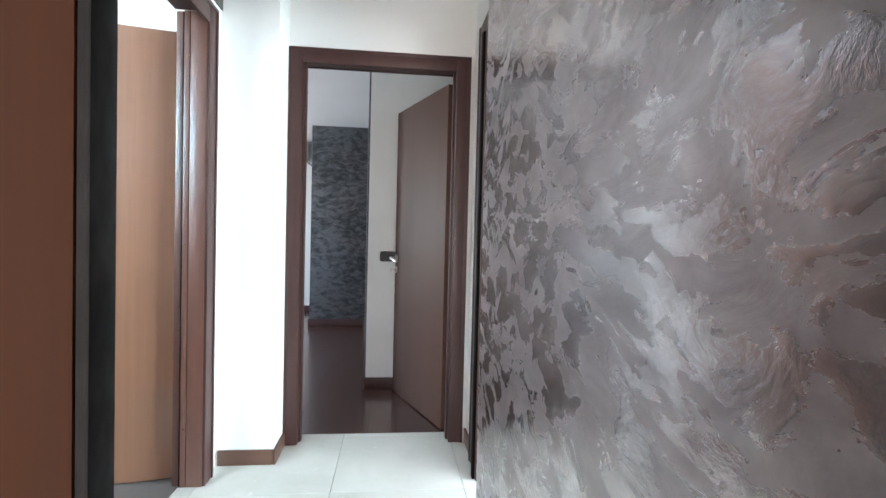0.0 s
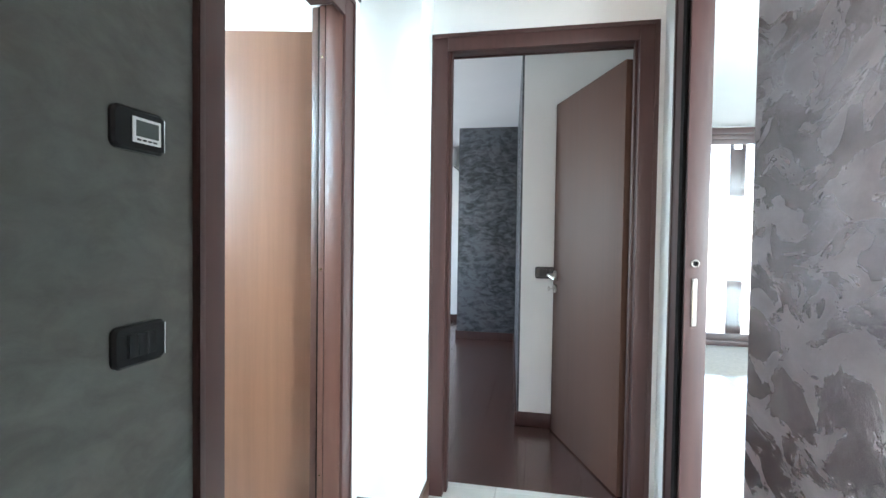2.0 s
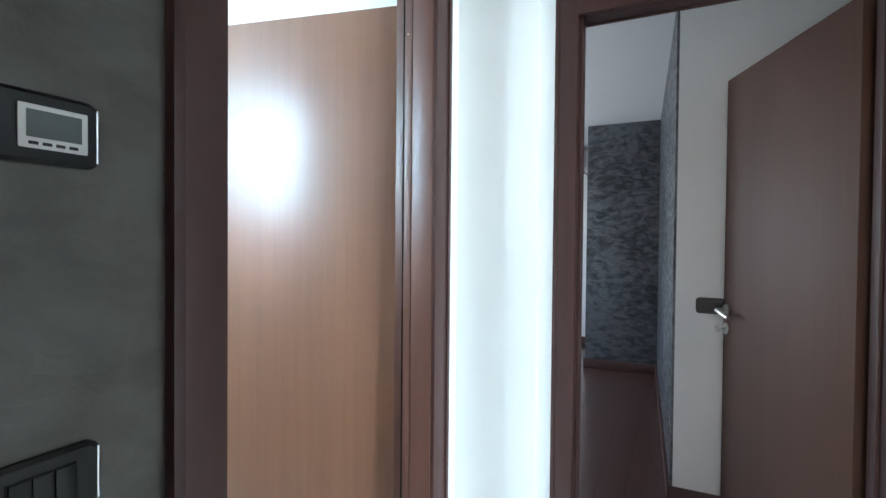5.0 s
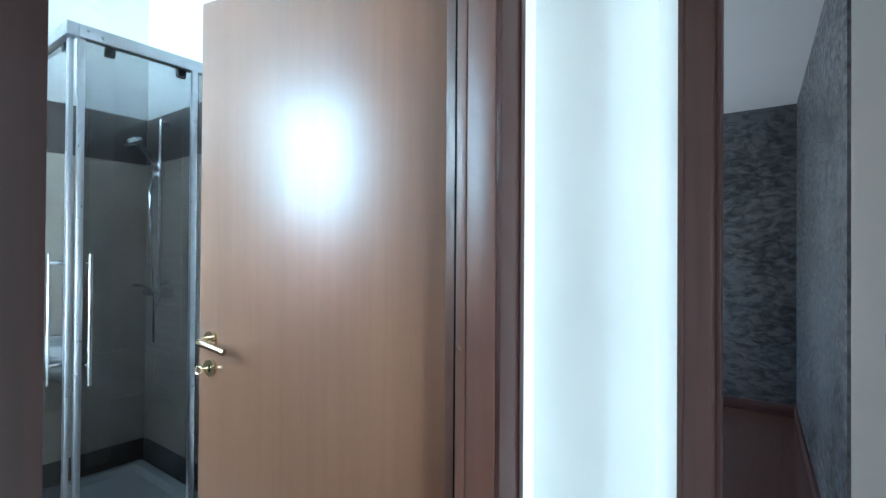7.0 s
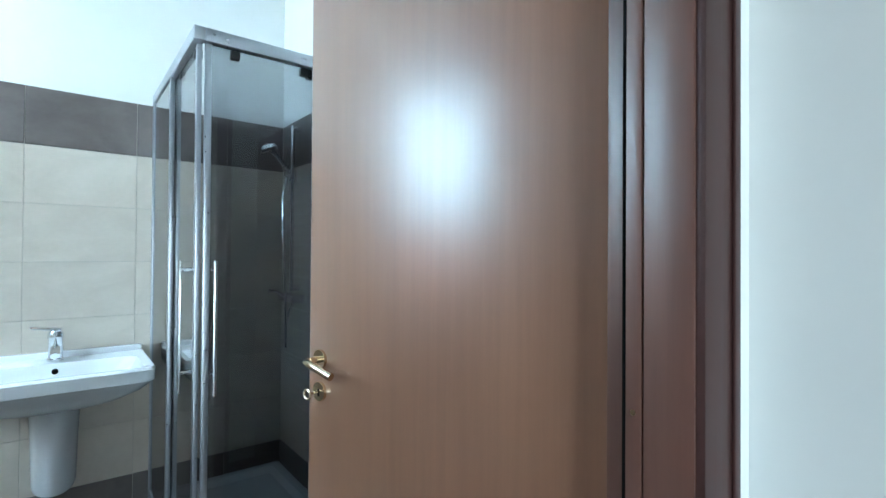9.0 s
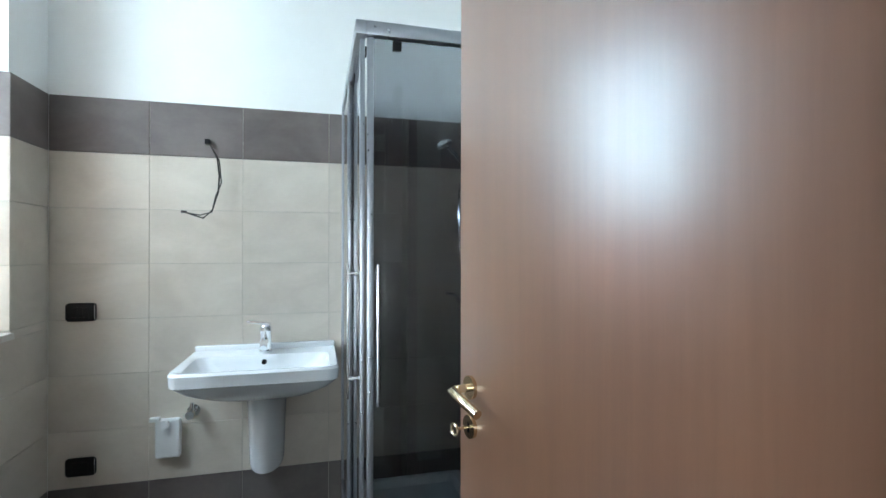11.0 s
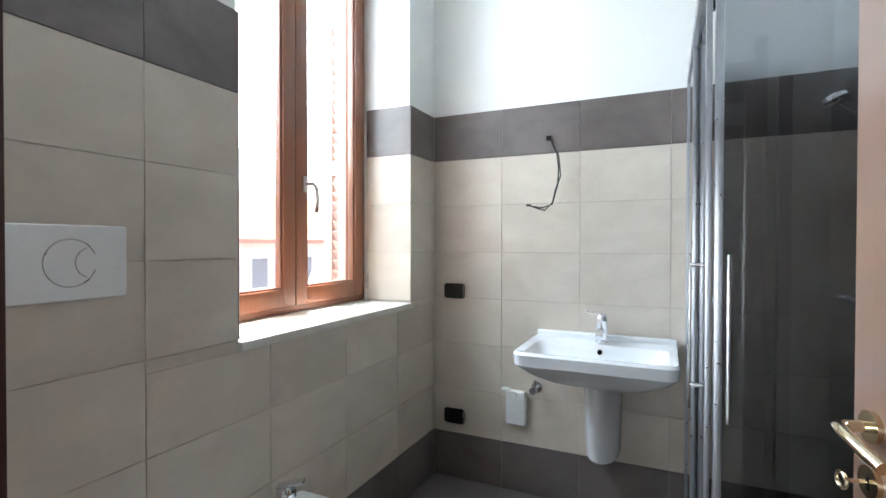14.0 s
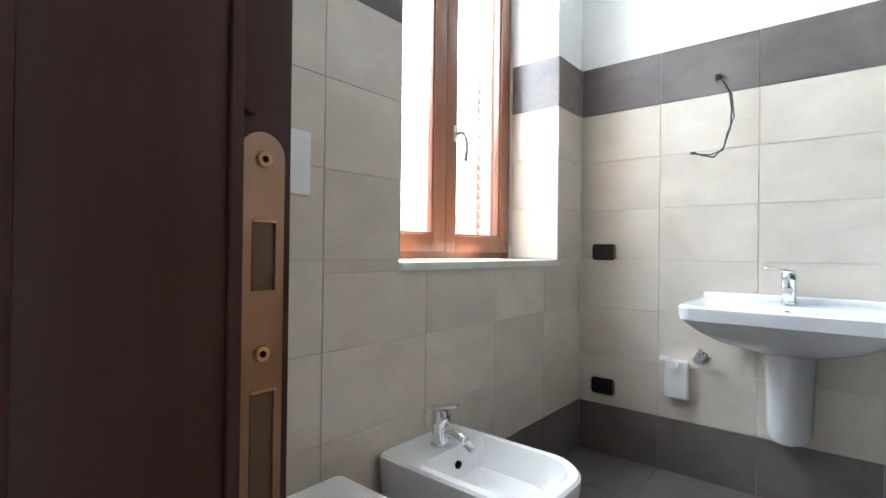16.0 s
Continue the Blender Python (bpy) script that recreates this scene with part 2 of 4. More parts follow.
M_GROUND = plain("outside_ground", (0.22, 0.21, 0.20), 0.95, spread=0.2, scale=0.6)
M_SHUT = plain("shutter_paint", (0.20, 0.21, 0.22), 0.6, spread=0.1)
# Shutter wood made paler; the glare outside is put into its colour.
M_SHUT_W = wood("glare_paled_shutter_wood", (0.46, 0.30, 0.25), (0.60, 0.42, 0.35), 0.7)


# ---- building helpers ----
def bx(bm, x0, x1, y0, y1, z0, z1):
    m = Matrix.Translation(((x0 + x1) / 2, (y0 + y1) / 2, (z0 + z1) / 2)) @ Matrix.Diagonal((abs(x1 - x0), abs(y1 - y0), abs(z1 - z0), 1))
    bmesh.ops.create_cube(bm, size=1.0, matrix=m)
    return bm


def box_bm(x0, x1, y0, y1, z0, z1, bevel=0.0, seg=2):
    bm = bx(bmesh.new(), x0, x1, y0, y1, z0, z1)
    if bevel:
        bmesh.ops.bevel(bm, geom=list(bm.edges), offset=bevel, segments=seg, affect='EDGES', profile=0.6)
    return bm


def cyl(bm, p, q, r, n=16, r2=None):
    p, q = Vector(p), Vector(q)
    m = Matrix.Translation((p + q) / 2) @ (q - p).to_track_quat('Z', 'Y').to_matrix().to_4x4()
    bmesh.ops.create_cone(bm, cap_ends=True, segments=n, radius1=r, radius2=r if r2 is None else r2, depth=(q - p).length, matrix=m)
    return bm


def ball(bm, c, r, sx=1, sy=1, sz=1):
    bmesh.ops.create_uvsphere(bm, u_segments=16, v_segments=10, radius=r, matrix=Matrix.Translation(c) @ Matrix.Diagonal((sx, sy, sz, 1)))
    return bm


def loft(rings, close_ends=True):
    """A skin through rings of equal length, each a list of points."""
    bm = bmesh.new()
    vs = [[bm.verts.new(p) for p in ring] for ring in rings]
    n = len(rings[0])
    for a, b in zip(vs, vs[1:]):
        for i in range(n):
            bm.faces.new((a[i], a[(i + 1) % n], b[(i + 1) % n], b[i]))
    if close_ends:
        bm.faces.new(list(reversed(vs[0])))
        bm.faces.new(vs[-1])
    bmesh.ops.recalc_face_normals(bm, faces=bm.faces)
    return bm


def rounded(cx, cy, z, hx, hy, r, n=6):
    """A rounded rectangle in plan."""
    pts = []
    for sx, sy, a0 in ((1, 1, 0), (-1, 1, 90), (-1, -1, 180), (1, -1, 270)):
        for i in range(n + 1):
            a = radians(a0 + 90 * i / n)
            pts.append((cx + sx * (hx - r) + r * math.cos(a), cy + sy * (hy - r) + r * math.sin(a), z))
    return pts


def tube(points, r, n=8):
    """A round bar swept along points."""
    pts = [Vector(p) for p in points]
    rings = []
    up = Vector((0.123, 0.456, 0.88)).normalized()
    for i, p in enumerate(pts):
        d = (pts[min(i + 1, len(pts) - 1)] - pts[max(i - 1, 0)]).normalized()
        u = d.cross(up).normalized()
        v = d.cross(u)
        rings.append([p + r * (math.cos(2 * math.pi * k / n) * u + math.sin(2 * math.pi * k / n) * v) for k in range(n)])
    return loft(rings)


def world_of(o):
    m = o.matrix_basis.copy()
    while o.parent:
        o = o.parent
        m = o.matrix_basis @ m
    return m


def mesh_of(name, bm, material, smooth=True):
    me = bpy.data.meshes.new(name)
    bm.to_mesh(me)
    bm.free()
    me.materials.append(material)
    if smooth:
        for p in me.polygons:
            p.use_smooth = True
        me.set_sharp_from_angle(angle=radians(32))
    return me


def part(name, bm, material, parent, label="", local=False, smooth=True):
    me = mesh_of(name, bm, material, smooth)
    if not local:
        me.transform(world_of(parent).inverted())
    o = new(name, me)
    o.parent = parent
    if label:
        tagged(o, label)
    return o


def thing(name, label, category, at=(0, 0, 0), rz=0.0, group="", kind=""):
    o = new(name)
    o.matrix_basis = pose(*at, 0, 0, rz)
    return tagged(o, label, category, group, kind)


def solid(name, bm, material, label, category="", kind="structure", smooth=False):
    o = new(name, mesh_of(name, bm, material, smooth))
    return tagged(o, label, category, "", kind)


# ---- plan, metres ----
CEIL = 2.86
LOW = 2.50                    # bedroom and living room ceilings
L0, L1 = 0.072, -0.050        # left hall wall: hall face, bathroom face
R0, R1, R2 = 1.137, 1.335, 1.475  # right hall wall, alcove wall, living room face
RT = 1.378                    # thin stretch of wall beside the sliding door
END0, END1 = 3.297, 3.430     # end wall
PIL, PIY = 0.337, 3.076       # white corner: its edge and its face
DN, DF = 2.148, 2.868         # bathroom door jambs
EY0, EY1 = 1.905, 2.850       # end of the right wall, far jamb of the sliding door
EX0, EX1 = 0.410, 1.233       # bedroom door opening
PX, PY = 0.711, 4.235         # corner of the projecting bedroom wall
QX = 0.575                    # far end of its oblique side
CX, CY = -0.107, 6.747        # dark bedroom column
FY = 7.90                     # far bedroom wall
BX, BW, BN = -2.34, 1.312, 3.215  # bathroom back, window and shower walls
VX0, VX1, VY, KY = 2.455, 3.420, 7.15, 6.94  # living room window door, its wall, the dark wall beside it
HEAD, HEAD_B = 2.10, 2.077

# ---- structure: hall ----
bm = bx(bmesh.new(), L1, L0 - 0.008, -1.2, DN - 0.06, 0, CEIL)
bx(bm, L1, L0 - 0.008, DN - 0.06, DF + 0.04, HEAD + 0.04, CEIL)
bx(bm, L1, L0 - 0.008, DF + 0.04, PIY, 0, CEIL)
solid("wall_west", bm, M_WHITE, "white plastered partition wall with a door opening", "wall")
bm = bx(bmesh.new(), L0 - 0.008, L0, -1.2, DN - 0.06, 0, CEIL)
bx(bm, L0 - 0.008, L0, DN - 0.06, DF + 0.04, HEAD + 0.04, CEIL)
bx(bm, L0 - 0.008, L0, DF + 0.04, PIY, HEAD + 0.1, CEIL)
solid("wall_west_stucco", bm, M_STUCCO_L, "grey-green trowelled decorative plaster coat on the hall wall", "wall")
solid("wall_pillar", box_bm(L1, PIL, PIY, END1 + 0.05, 0, CEIL, 0.004), M_WHITE, "white painted wall corner beside the bedroom door", "wall", smooth=True)
solid("wall_east_stucco", box_bm(R0, R2, -1.2, EY0, 0, CEIL, 0.004), M_STUCCO_R, "silvery mauve trowelled metallic plaster wall of the hall", "wall", smooth=True)
bm = bx(bmesh.new(), R1, R2, EY0, EY0 + 0.05, 0, CEIL)
bx(bm, R1, R2, EY0 + 0.05, EY1 + 0.04, HEAD + 0.04, CEIL)
bx(bm, R1, RT, EY1 + 0.04, END0, 0, HEAD + 0.04)
bx(bm, R1, R2, EY1 + 0.04, END0, HEAD + 0.04, CEIL)
solid("wall_east", bm, M_WHITE, "white painted wall with the sliding door opening", "wall")
bm = bx(bmesh.new(), PIL, EX0 - 0.035, END0, END1, 0, CEIL)
bx(bm, EX0 - 0.035, EX1 + 0.04, END0, END1, HEAD_B + 0.04, CEIL)
bx(bm, EX1 + 0.04, R2, END0, END1, 0, CEIL)
solid("wall_north", bm, M_WHITE, "white painted end wall with the bedroom door opening", "wall")
# Unseen wall; its opening is made up to hold the fill lamp.
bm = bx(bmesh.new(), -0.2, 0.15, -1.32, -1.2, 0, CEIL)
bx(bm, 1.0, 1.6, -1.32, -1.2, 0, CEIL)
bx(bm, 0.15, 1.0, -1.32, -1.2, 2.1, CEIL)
solid("wall_south", bm, M_WHITE, "unseen white wall closing the hall, with an added opening", "wall")
solid("ceiling_hall", box_bm(L1, R2, -1.32, END1, CEIL, CEIL + 0.1), M_CEIL, "white painted ceiling of the hall", "ceiling")

# ---- structure: bedroom ----
solid("floor_bedroom", box_bm(-2.3, 1.55, END1, FY + 0.2, -0.12, -0.012), M_GROUT_D, "dark underlay of the bedroom parquet", "floor")
solid("wall_bedroom_south", box_bm(-2.3, L1, BN + 0.012, BN + 0.12, 0, CEIL), M_WHITE, "white bedroom wall shared with the bathroom", "wall")
solid("wall_bedroom_east", box_bm(R2 - 0.09, R2, END1, PY, 0, CEIL), M_WHITE, "white bedroom wall behind the open door", "wall")
SIDE = [(PX + 0.012, PY), (R2, PY), (R2, FY), (QX + 0.012, FY), (QX + 0.012, CY)]
solid("wall_bedroom_partition", loft([[(x, y, z) for x, y in SIDE] for z in (0, CEIL)]), M_WHITE, "white painted projecting wall in the bedroom", "wall")
COAT = [(PX, PY + 0.010), (PX + 0.0115, PY + 0.010), (QX + 0.0115, CY), (QX, CY)]
solid("wall_bedroom_stucco", loft([[(x, y, z) for x, y in COAT] for z in (0, CEIL)]), M_STUCCO_D, "anthracite trowelled plaster on the side of the bedroom wall", "wall")
solid("wall_bedroom_column", box_bm(CX, QX + 0.008, CY, FY, 0, CEIL, 0.004), M_STUCCO_D, "anthracite trowelled plaster column in the bedroom", "wall", smooth=True)
solid("wall_bedroom_north", box_bm(-2.3, CX, FY, FY + 0.12, 0, CEIL), M_WHITE, "white far wall of the bedroom", "wall")
bm = bx(bmesh.new(), -2.42, -2.3, BN + 0.012, 5.05, 0, CEIL)
bx(bm, -2.42, -2.3, 6.35, FY + 0.12, 0, CEIL)
bx(bm, -2.42, -2.3, 5.05, 6.35, 0, 0.8)
bx(bm, -2.42, -2.3, 5.05, 6.35, 2.15, CEIL)
solid("wall_bedroom_west", bm, M_WHITE, "white bedroom wall with a window opening", "wall")
solid("ceiling_bedroom", box_bm(-2.42, R2, END1, FY + 0.12, LOW - 0.02, CEIL + 0.1), M_CEIL, "white painted bedroom ceiling", "ceiling")

# ---- structure: living room ----
bm = bx(bmesh.new(), R2, VX0, VY, VY + 0.3, 0, CEIL)
bx(bm, VX1, 6.3, VY, VY + 0.3, 0, CEIL)
bx(bm, VX0, VX1, VY, VY + 0.3, LOW - 0.015, CEIL)
solid("wall_living_north", bm, M_WHITE, "white living room wall with a tall window door", "wall")
solid("wall_living_column", box_bm(VX1 + 0.03, 6.3, KY, VY, 0, CEIL, 0.004), M_STUCCO_D, "dark grey trowelled plaster wall in the living room", "wall", smooth=True)
bm = bx(bmesh.new(), 6.2, 6.35, -2.1, -1.5, 0, CEIL)
bx(bm, 6.2, 6.35, 1.9, VY, 0, CEIL)
bx(bm, 6.2, 6.35, -1.5, 1.9, 2.45, CEIL)
solid("wall_living_east", bm, M_WHITE, "white living room wall with a wide glazed opening", "wall")
bm = bx(bmesh.new(), R2, 3.15, -2.1, -1.95, 0, CEIL)
bx(bm, 5.25, 6.35, -2.1, -1.95, 0, CEIL)
bx(bm, 3.15, 5.25, -2.1, -1.95, 2.45, CEIL)
solid("wall_living_south", bm, M_WHITE, "unseen white living room wall with an assumed glazed opening", "wall")
solid("wall_living_west", box_bm(R2 - 0.02, R2, END1, VY, 0, CEIL), M_WHITE, "white living room wall", "wall")
solid("ceiling_living", box_bm(R2, 6.35, -2.1, VY + 0.3, LOW, CEIL + 0.1), M_CEIL, "white painted living room ceiling", "ceiling")
solid("floor_base", box_bm(-0.05, 6.35, -2.1, 8.0, -0.14, -0.014), M_GROUT, "grout bed under the cream floor tiles", "floor")

# ---- structure: bathroom ----
WX0, WX1, WZ0, WZ1, WY = -2.07, -0.975, 0.965, 2.78, 0.95
bm = bx(bmesh.new(), BX - 0.12, WX0, WY, BW - 0.008, 0, CEIL)
bx(bm, WX1, L1, WY, BW - 0.008, 0, CEIL)
bx(bm, WX0, WX1, WY, BW - 0.008, 0, WZ0)
bx(bm, WX0, WX1, WY, BW - 0.008, WZ1, CEIL)
solid("wall_bath_window", bm, M_WHITE, "white bathroom wall with a deep window opening", "wall")
solid("wall_bath_back", box_bm(BX - 0.12, BX - 0.008, BW - 0.008, BN + 0.012, 0, CEIL), M_WHITE, "white bathroom wall behind the washbasin", "wall")
solid("wall_bath_shower", box_bm(BX - 0.008, L1, BN + 0.004, BN + 0.012, 0, CEIL), M_WHITE, "white bathroom wall beside the shower", "wall")
solid("ceiling_bath", box_bm(BX - 0.12, L1, WY, BN + 0.012, CEIL, CEIL + 0.1), M_CEIL, "white painted bathroom ceiling", "ceiling")
solid("floor_bath", box_bm(BX - 0.12, L1 + 0.01, WY, BN + 0.012, -0.14, -0.012), M_GROUT_D, "grout bed under the bathroom floor tiles", "floor")
bm = bx(bmesh.new(), L1, 6.5, -2.2, 9.0, CEIL + 0.1, CEIL + 0.25)
bx(bm, -2.6, L1, WY, 9.0, CEIL + 0.1, CEIL + 0.25)
solid("roof_slab", bm, M_FACADE, "concrete slab above the flat", "roof")


# ---- baseboards ----
def baseboard(name, x0, x1, y0, y1, h=0.075, material=M_BASEB):
    bm = box_bm(x0, x1, y0, y1, 0, h, 0.004)
    return solid(name, bm, material, "brown walnut skirting board along the wall", "baseboard", smooth=True)


baseboard("baseboard_pillar", L0 + 0.002, PIL, PIY - 0.013, PIY)
baseboard("baseboard_pillar_side", PIL, PIL + 0.013, PIY - 0.013, END0 - 0.02)
baseboard("baseboard_hall_west", L0, L0 + 0.013, -1.2, DN - 0.094)
baseboard("baseboard_alcove", R1 - 0.013, R1, 3.075, END0)
baseboard("baseboard_partition", PX, 1.36, PY - 0.013, PY, 0.09, M_FRAME)
solid("baseboard_partition_side", loft([[(PX - 0.013, PY - 0.013, z), (PX, PY - 0.013, z), (QX, CY - 0.013, z), (QX - 0.013, CY - 0.013, z)] for z in (0, 0.09)]), M_FRAME, "brown walnut skirting board along the wall", "baseboard")
baseboard("baseboard_column", CX - 0.013, QX - 0.013, CY - 0.013, CY, 0.09, M_FRAME)
baseboard("baseboard_column_side", CX - 0.013, CX, CY, FY - 0.013, 0.09, M_FRAME)
baseboard("baseboard_bed_north", -2.3, CX - 0.013, FY - 0.013, FY, 0.09, M_FRAME)
baseboard("baseboard_living", VX1 + 0.03, 6.2, KY - 0.013, KY)


# ---- doors ----
def casing_y(parent, x_wall, out, y0, y1, h, w, w_far):
    """Architrave on a wall of constant x round an opening from y0 to y1; out is +1 or -1."""
    t = 0.016 * out
    for a, b, nm in ((y0 - w, y0, "casing"), (y1, y1 + w_far, "casing")):
        bm = box_bm(x_wall, x_wall + t, a, b, 0, h + w, 0.004)
        part(nm, bm, M_FRAME, parent)
        outer = (a, a + 0.018) if a < y0 - w / 2 else (b - 0.018, b)
        part("bead", box_bm(x_wall + t, x_wall + t + 0.005 * out, outer[0], outer[1], 0, h + w, 0.002), M_FRAME, parent)
    part("head_casing", box_bm(x_wall, x_wall + t, y0, y1, h, h + w, 0.004), M_FRAME, parent)
    part("bead", box_bm(x_wall + t, x_wall + t + 0.005 * out, y0 - w + 0.018, y1 + w_far - 0.018, h + w - 0.018, h + w, 0.002), M_FRAME, parent)


def casing_x(parent, y_wall, out, x0, x1, h, w):
    t = 0.016 * out
    for a, b in ((x0 - w, x0), (x1, x1 + w)):
        part("casing", box_bm(a, b, y_wall, y_wall + t, 0, h + w, 0.004), M_FRAME, parent)
        outer = (a, a + 0.018) if a < x0 - w / 2 else (b - 0.018, b)
        part("bead", box_bm(outer[0], outer[1], y_wall + t, y_wall + t + 0.005 * out, 0, h + w, 0.002), M_FRAME, parent)
    part("head_casing", box_bm(x0, x1, y_wall, y_wall + t, h, h + w, 0.004), M_FRAME, parent)
    part("bead", box_bm(x0 - w, x1 + w, y_wall + t, y_wall + t + 0.005 * out, h + w - 0.018, h + w, 0.002), M_FRAME, parent)


# bathroom door frame
df = thing("door_frame", "dark walnut bathroom door frame with moulded casings", "door frame", (0, (DN + DF) / 2, 0))
casing_y(df, L0, 1, DN + 0.002, 2.872, HEAD - 0.045, 0.094, 0.095)
REB = -0.018
part("jamb", box_bm(REB, L0 + 0.002, DN - 0.04, DN, 0, HEAD, 0.003), M_FRAME, df)
part("jamb", box_bm(L1 - 0.006, REB, DN - 0.04, DN - 0.010, 0, HEAD, 0.002), M_FRAME, df)
part("jamb_bead", box_bm(REB - 0.001, REB + 0.006, DN, DN + 0.004, 0, HEAD, 0.0015), M_FRAME, df)
# Far jamb boards take the lit copy of the frame's walnut.
part("jamb", box_bm(REB, 0.006, DF, DF + 0.04, 0, HEAD, 0.002), M_JAMB_LIT, df)
part("jamb", box_bm(0.0085, L0 + 0.004, DF, DF + 0.04, 0, HEAD, 0.002), M_JAMB_LIT, df)
part("jamb_groove_shade", box_bm(0.006, 0.0085, DF + 0.004, DF + 0.04, 0, HEAD), M_RUBBER_SHADE, df)
for z in (1.078, 1.90, 0.26):
    part("jamb_screw", cyl(bmesh.new(), (-0.006, DF - 0.001, z), (-0.006, DF + 0.002, z), 0.004, 12), M_BRASS, df, "small brass screw")
part("jamb", box_bm(L1 - 0.006, REB, DF + 0.014, DF + 0.04, 0, HEAD, 0.002), M_JAMB_LIT, df)
part("head_jamb", box_bm(L1 - 0.006, L0 + 0.004, DN, DF, HEAD, HEAD + 0.04, 0.003), M_FRAME, df)
part("gasket", box_bm(REB - 0.006, REB, DF + 0.002, DF + 0.014, 0, HEAD - 0.005), M_RUBBER_SHADE, df, "dark rubber door seal")
for y0, y1 in ((DN - 0.12, DN - 0.046), (DF + 0.13, DF + 0.19)):
    part("casing", box_bm(L1 - 0.010, L1 - 0.0005, y0, y1, 0, HEAD + 0.08, 0.003), M_FRAME, df)
part("head_casing", box_bm(L1 - 0.018, L1 - 0.0005, DN - 0.04, DF + 0.04, HEAD + 0.04, HEAD + 0.12, 0.004), M_FRAME, df)
# strike plate on the near jamb
KX = -0.0365
sp = part("strike_plate", loft([[(x, DN - 0.010 + d, z) for x, z in
     [(KX + 0.0138 * math.cos(radians(a)), (1.083 if a <= 180 else 0.875) + 0.0138 * math.sin(radians(a))) for a in range(0, 360, 15)]] for d in (0.0, 0.002)]), M_BRASS_D, df, "dull brass strike plate with two screws")
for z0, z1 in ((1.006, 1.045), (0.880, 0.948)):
    # Thin piece laid on the plate; the slot's depth is only its darker colour.
    part("latch_slot", box_bm(KX - 0.007, KX + 0.0065, DN - 0.0085, DN - 0.0072, z0, z1, 0.0005), M_BRASS_SHADE, sp, "flat darker piece as shade of the latch recess")
    part("slot_rim", box_bm(KX - 0.0085, KX - 0.007, DN - 0.008, DN - 0.0055, z0, z1), M_BRASS_D, sp)
    part("slot_rim", box_bm(KX - 0.0085, KX + 0.0065, DN - 0.008, DN - 0.0058, z1, z1 + 0.0015), M_BRASS, sp)
for z in (1.081, 0.970):
    part("screw", cyl(bmesh.new(), (KX, DN - 0.008, z), (KX, DN - 0.0055, z), 0.0052, 18, 0.0042), M_BRASS, sp)
    part("screw_socket", cyl(bmesh.new(), (KX, DN - 0.0056, z), (KX, DN - 0.0052, z), 0.0021, 6), M_RUBBER_SHADE, sp)
bm = cyl(bmesh.new(), (-0.028, DN - 0.012, 1.111), (-0.028, DN - 0.004, 1.111), 0.0062, 14)
part("buffer", bm, M_FRAME, df)


def lever_set(parent, side, z, x, metal, key=True):
    """Handle rose, lever and keyhole rose on a leaf's face (local y = side * half thickness)."""
    y = side * 0.021
    o = side * 0.008
    rose = part("handle_rose", cyl(bmesh.new(), (x, y, z), (x, y + o, z), 0.025, 24), metal, parent, local=True)
    part("handle_neck", cyl(bmesh.new(), (x, y + o, z), (x, y + side * 0.045, z), 0.009, 14), metal, rose, local=True)
    pts = [(x, y + side * 0.040, z), (x - 0.008, y + side * 0.050, z), (x - 0.030, y + side * 0.053, z - 0.003), (x - 0.07, y + side * 0.051, z - 0.012), (x - 0.105, y + side * 0.046, z - 0.022)]
    part("lever", tube(pts, 0.0100, 12), metal, rose, local=True)
    rose2 = part("keyhole_rose", cyl(bmesh.new(), (x, y, z - 0.085), (x, y + o, z - 0.085), 0.025, 24), metal, parent, local=True)
    part("keyhole", box_bm(x - 0.003, x + 0.003, y + o, y + o + side * 0.001, z - 0.097, z - 0.077), M_RUBBER_SHADE, rose2, local=True)
    if key:
        part("key_shaft", cyl(bmesh.new(), (x, y + o, z - 0.085), (x, y + side * 0.032, z - 0.085), 0.003, 10), metal, rose2, local=True)
        bm = bmesh.new()
        ring = [(x + 0.014 * math.cos(2 * math.pi * k / 20), y + side * 0.042, z - 0.085 + 0.012 * math.sin(2 * math.pi * k / 20)) for k in range(21)]
        part("key_bow", tube(ring, 0.0028, 8), metal, rose2, local=True)


def door_leaf(name, label, hinge, rz, width, height, mat, metal, lever_side, edge=None, with_lever=True, gap=0.006, lever_z=1.05, lever_in=0.034):
    """A flush leaf whose hinge line is at the origin, running along +x, 42 mm thick about y = 0."""
    d = thing(name, label, "door", hinge, rz)
    part("panel", box_bm(gap, width, -0.021, 0.021, 0.008, height, 0.003), mat, d, local=True)
    part("edge_band", box_bm(width, width + 0.002, -0.019, 0.019, 0.012, height - 0.004), edge or M_FRAME, d, local=True)
    if with_lever:
        for s in (-1, 1):
            lever_set(d, s, lever_z, width - lever_in, metal, key=(s == lever_side))
    part("latch_plate", box_bm(width + 0.002, width + 0.0035, -0.010, 0.010, 0.94, 1.14), metal, d, local=True)
    return d


# leaf runs from the hinge towards the shower; its hall side faces the window
ang = math.degrees(math.atan2(2.798 - 2.966, -0.904 + 0.079))
leaf = door_leaf("door_bathroom", "open flush walnut door with brass lever handle and key", (-0.063, 2.969, 0), ang, 0.858, 2.034, M_LEAF, M_BRASS, 1, gap=0.016, lever_z=1.015, lever_in=0.052)
# Dark strip stands for the shade in the gap between leaf and jamb.
part("hinge_gap_shade", box_bm(-0.004, 0.016, -0.020, 0.017, 0.010, 2.032, 0.002), M_RUBBER_SHADE, leaf, "dark strip as shade in the hinge gap", local=True)
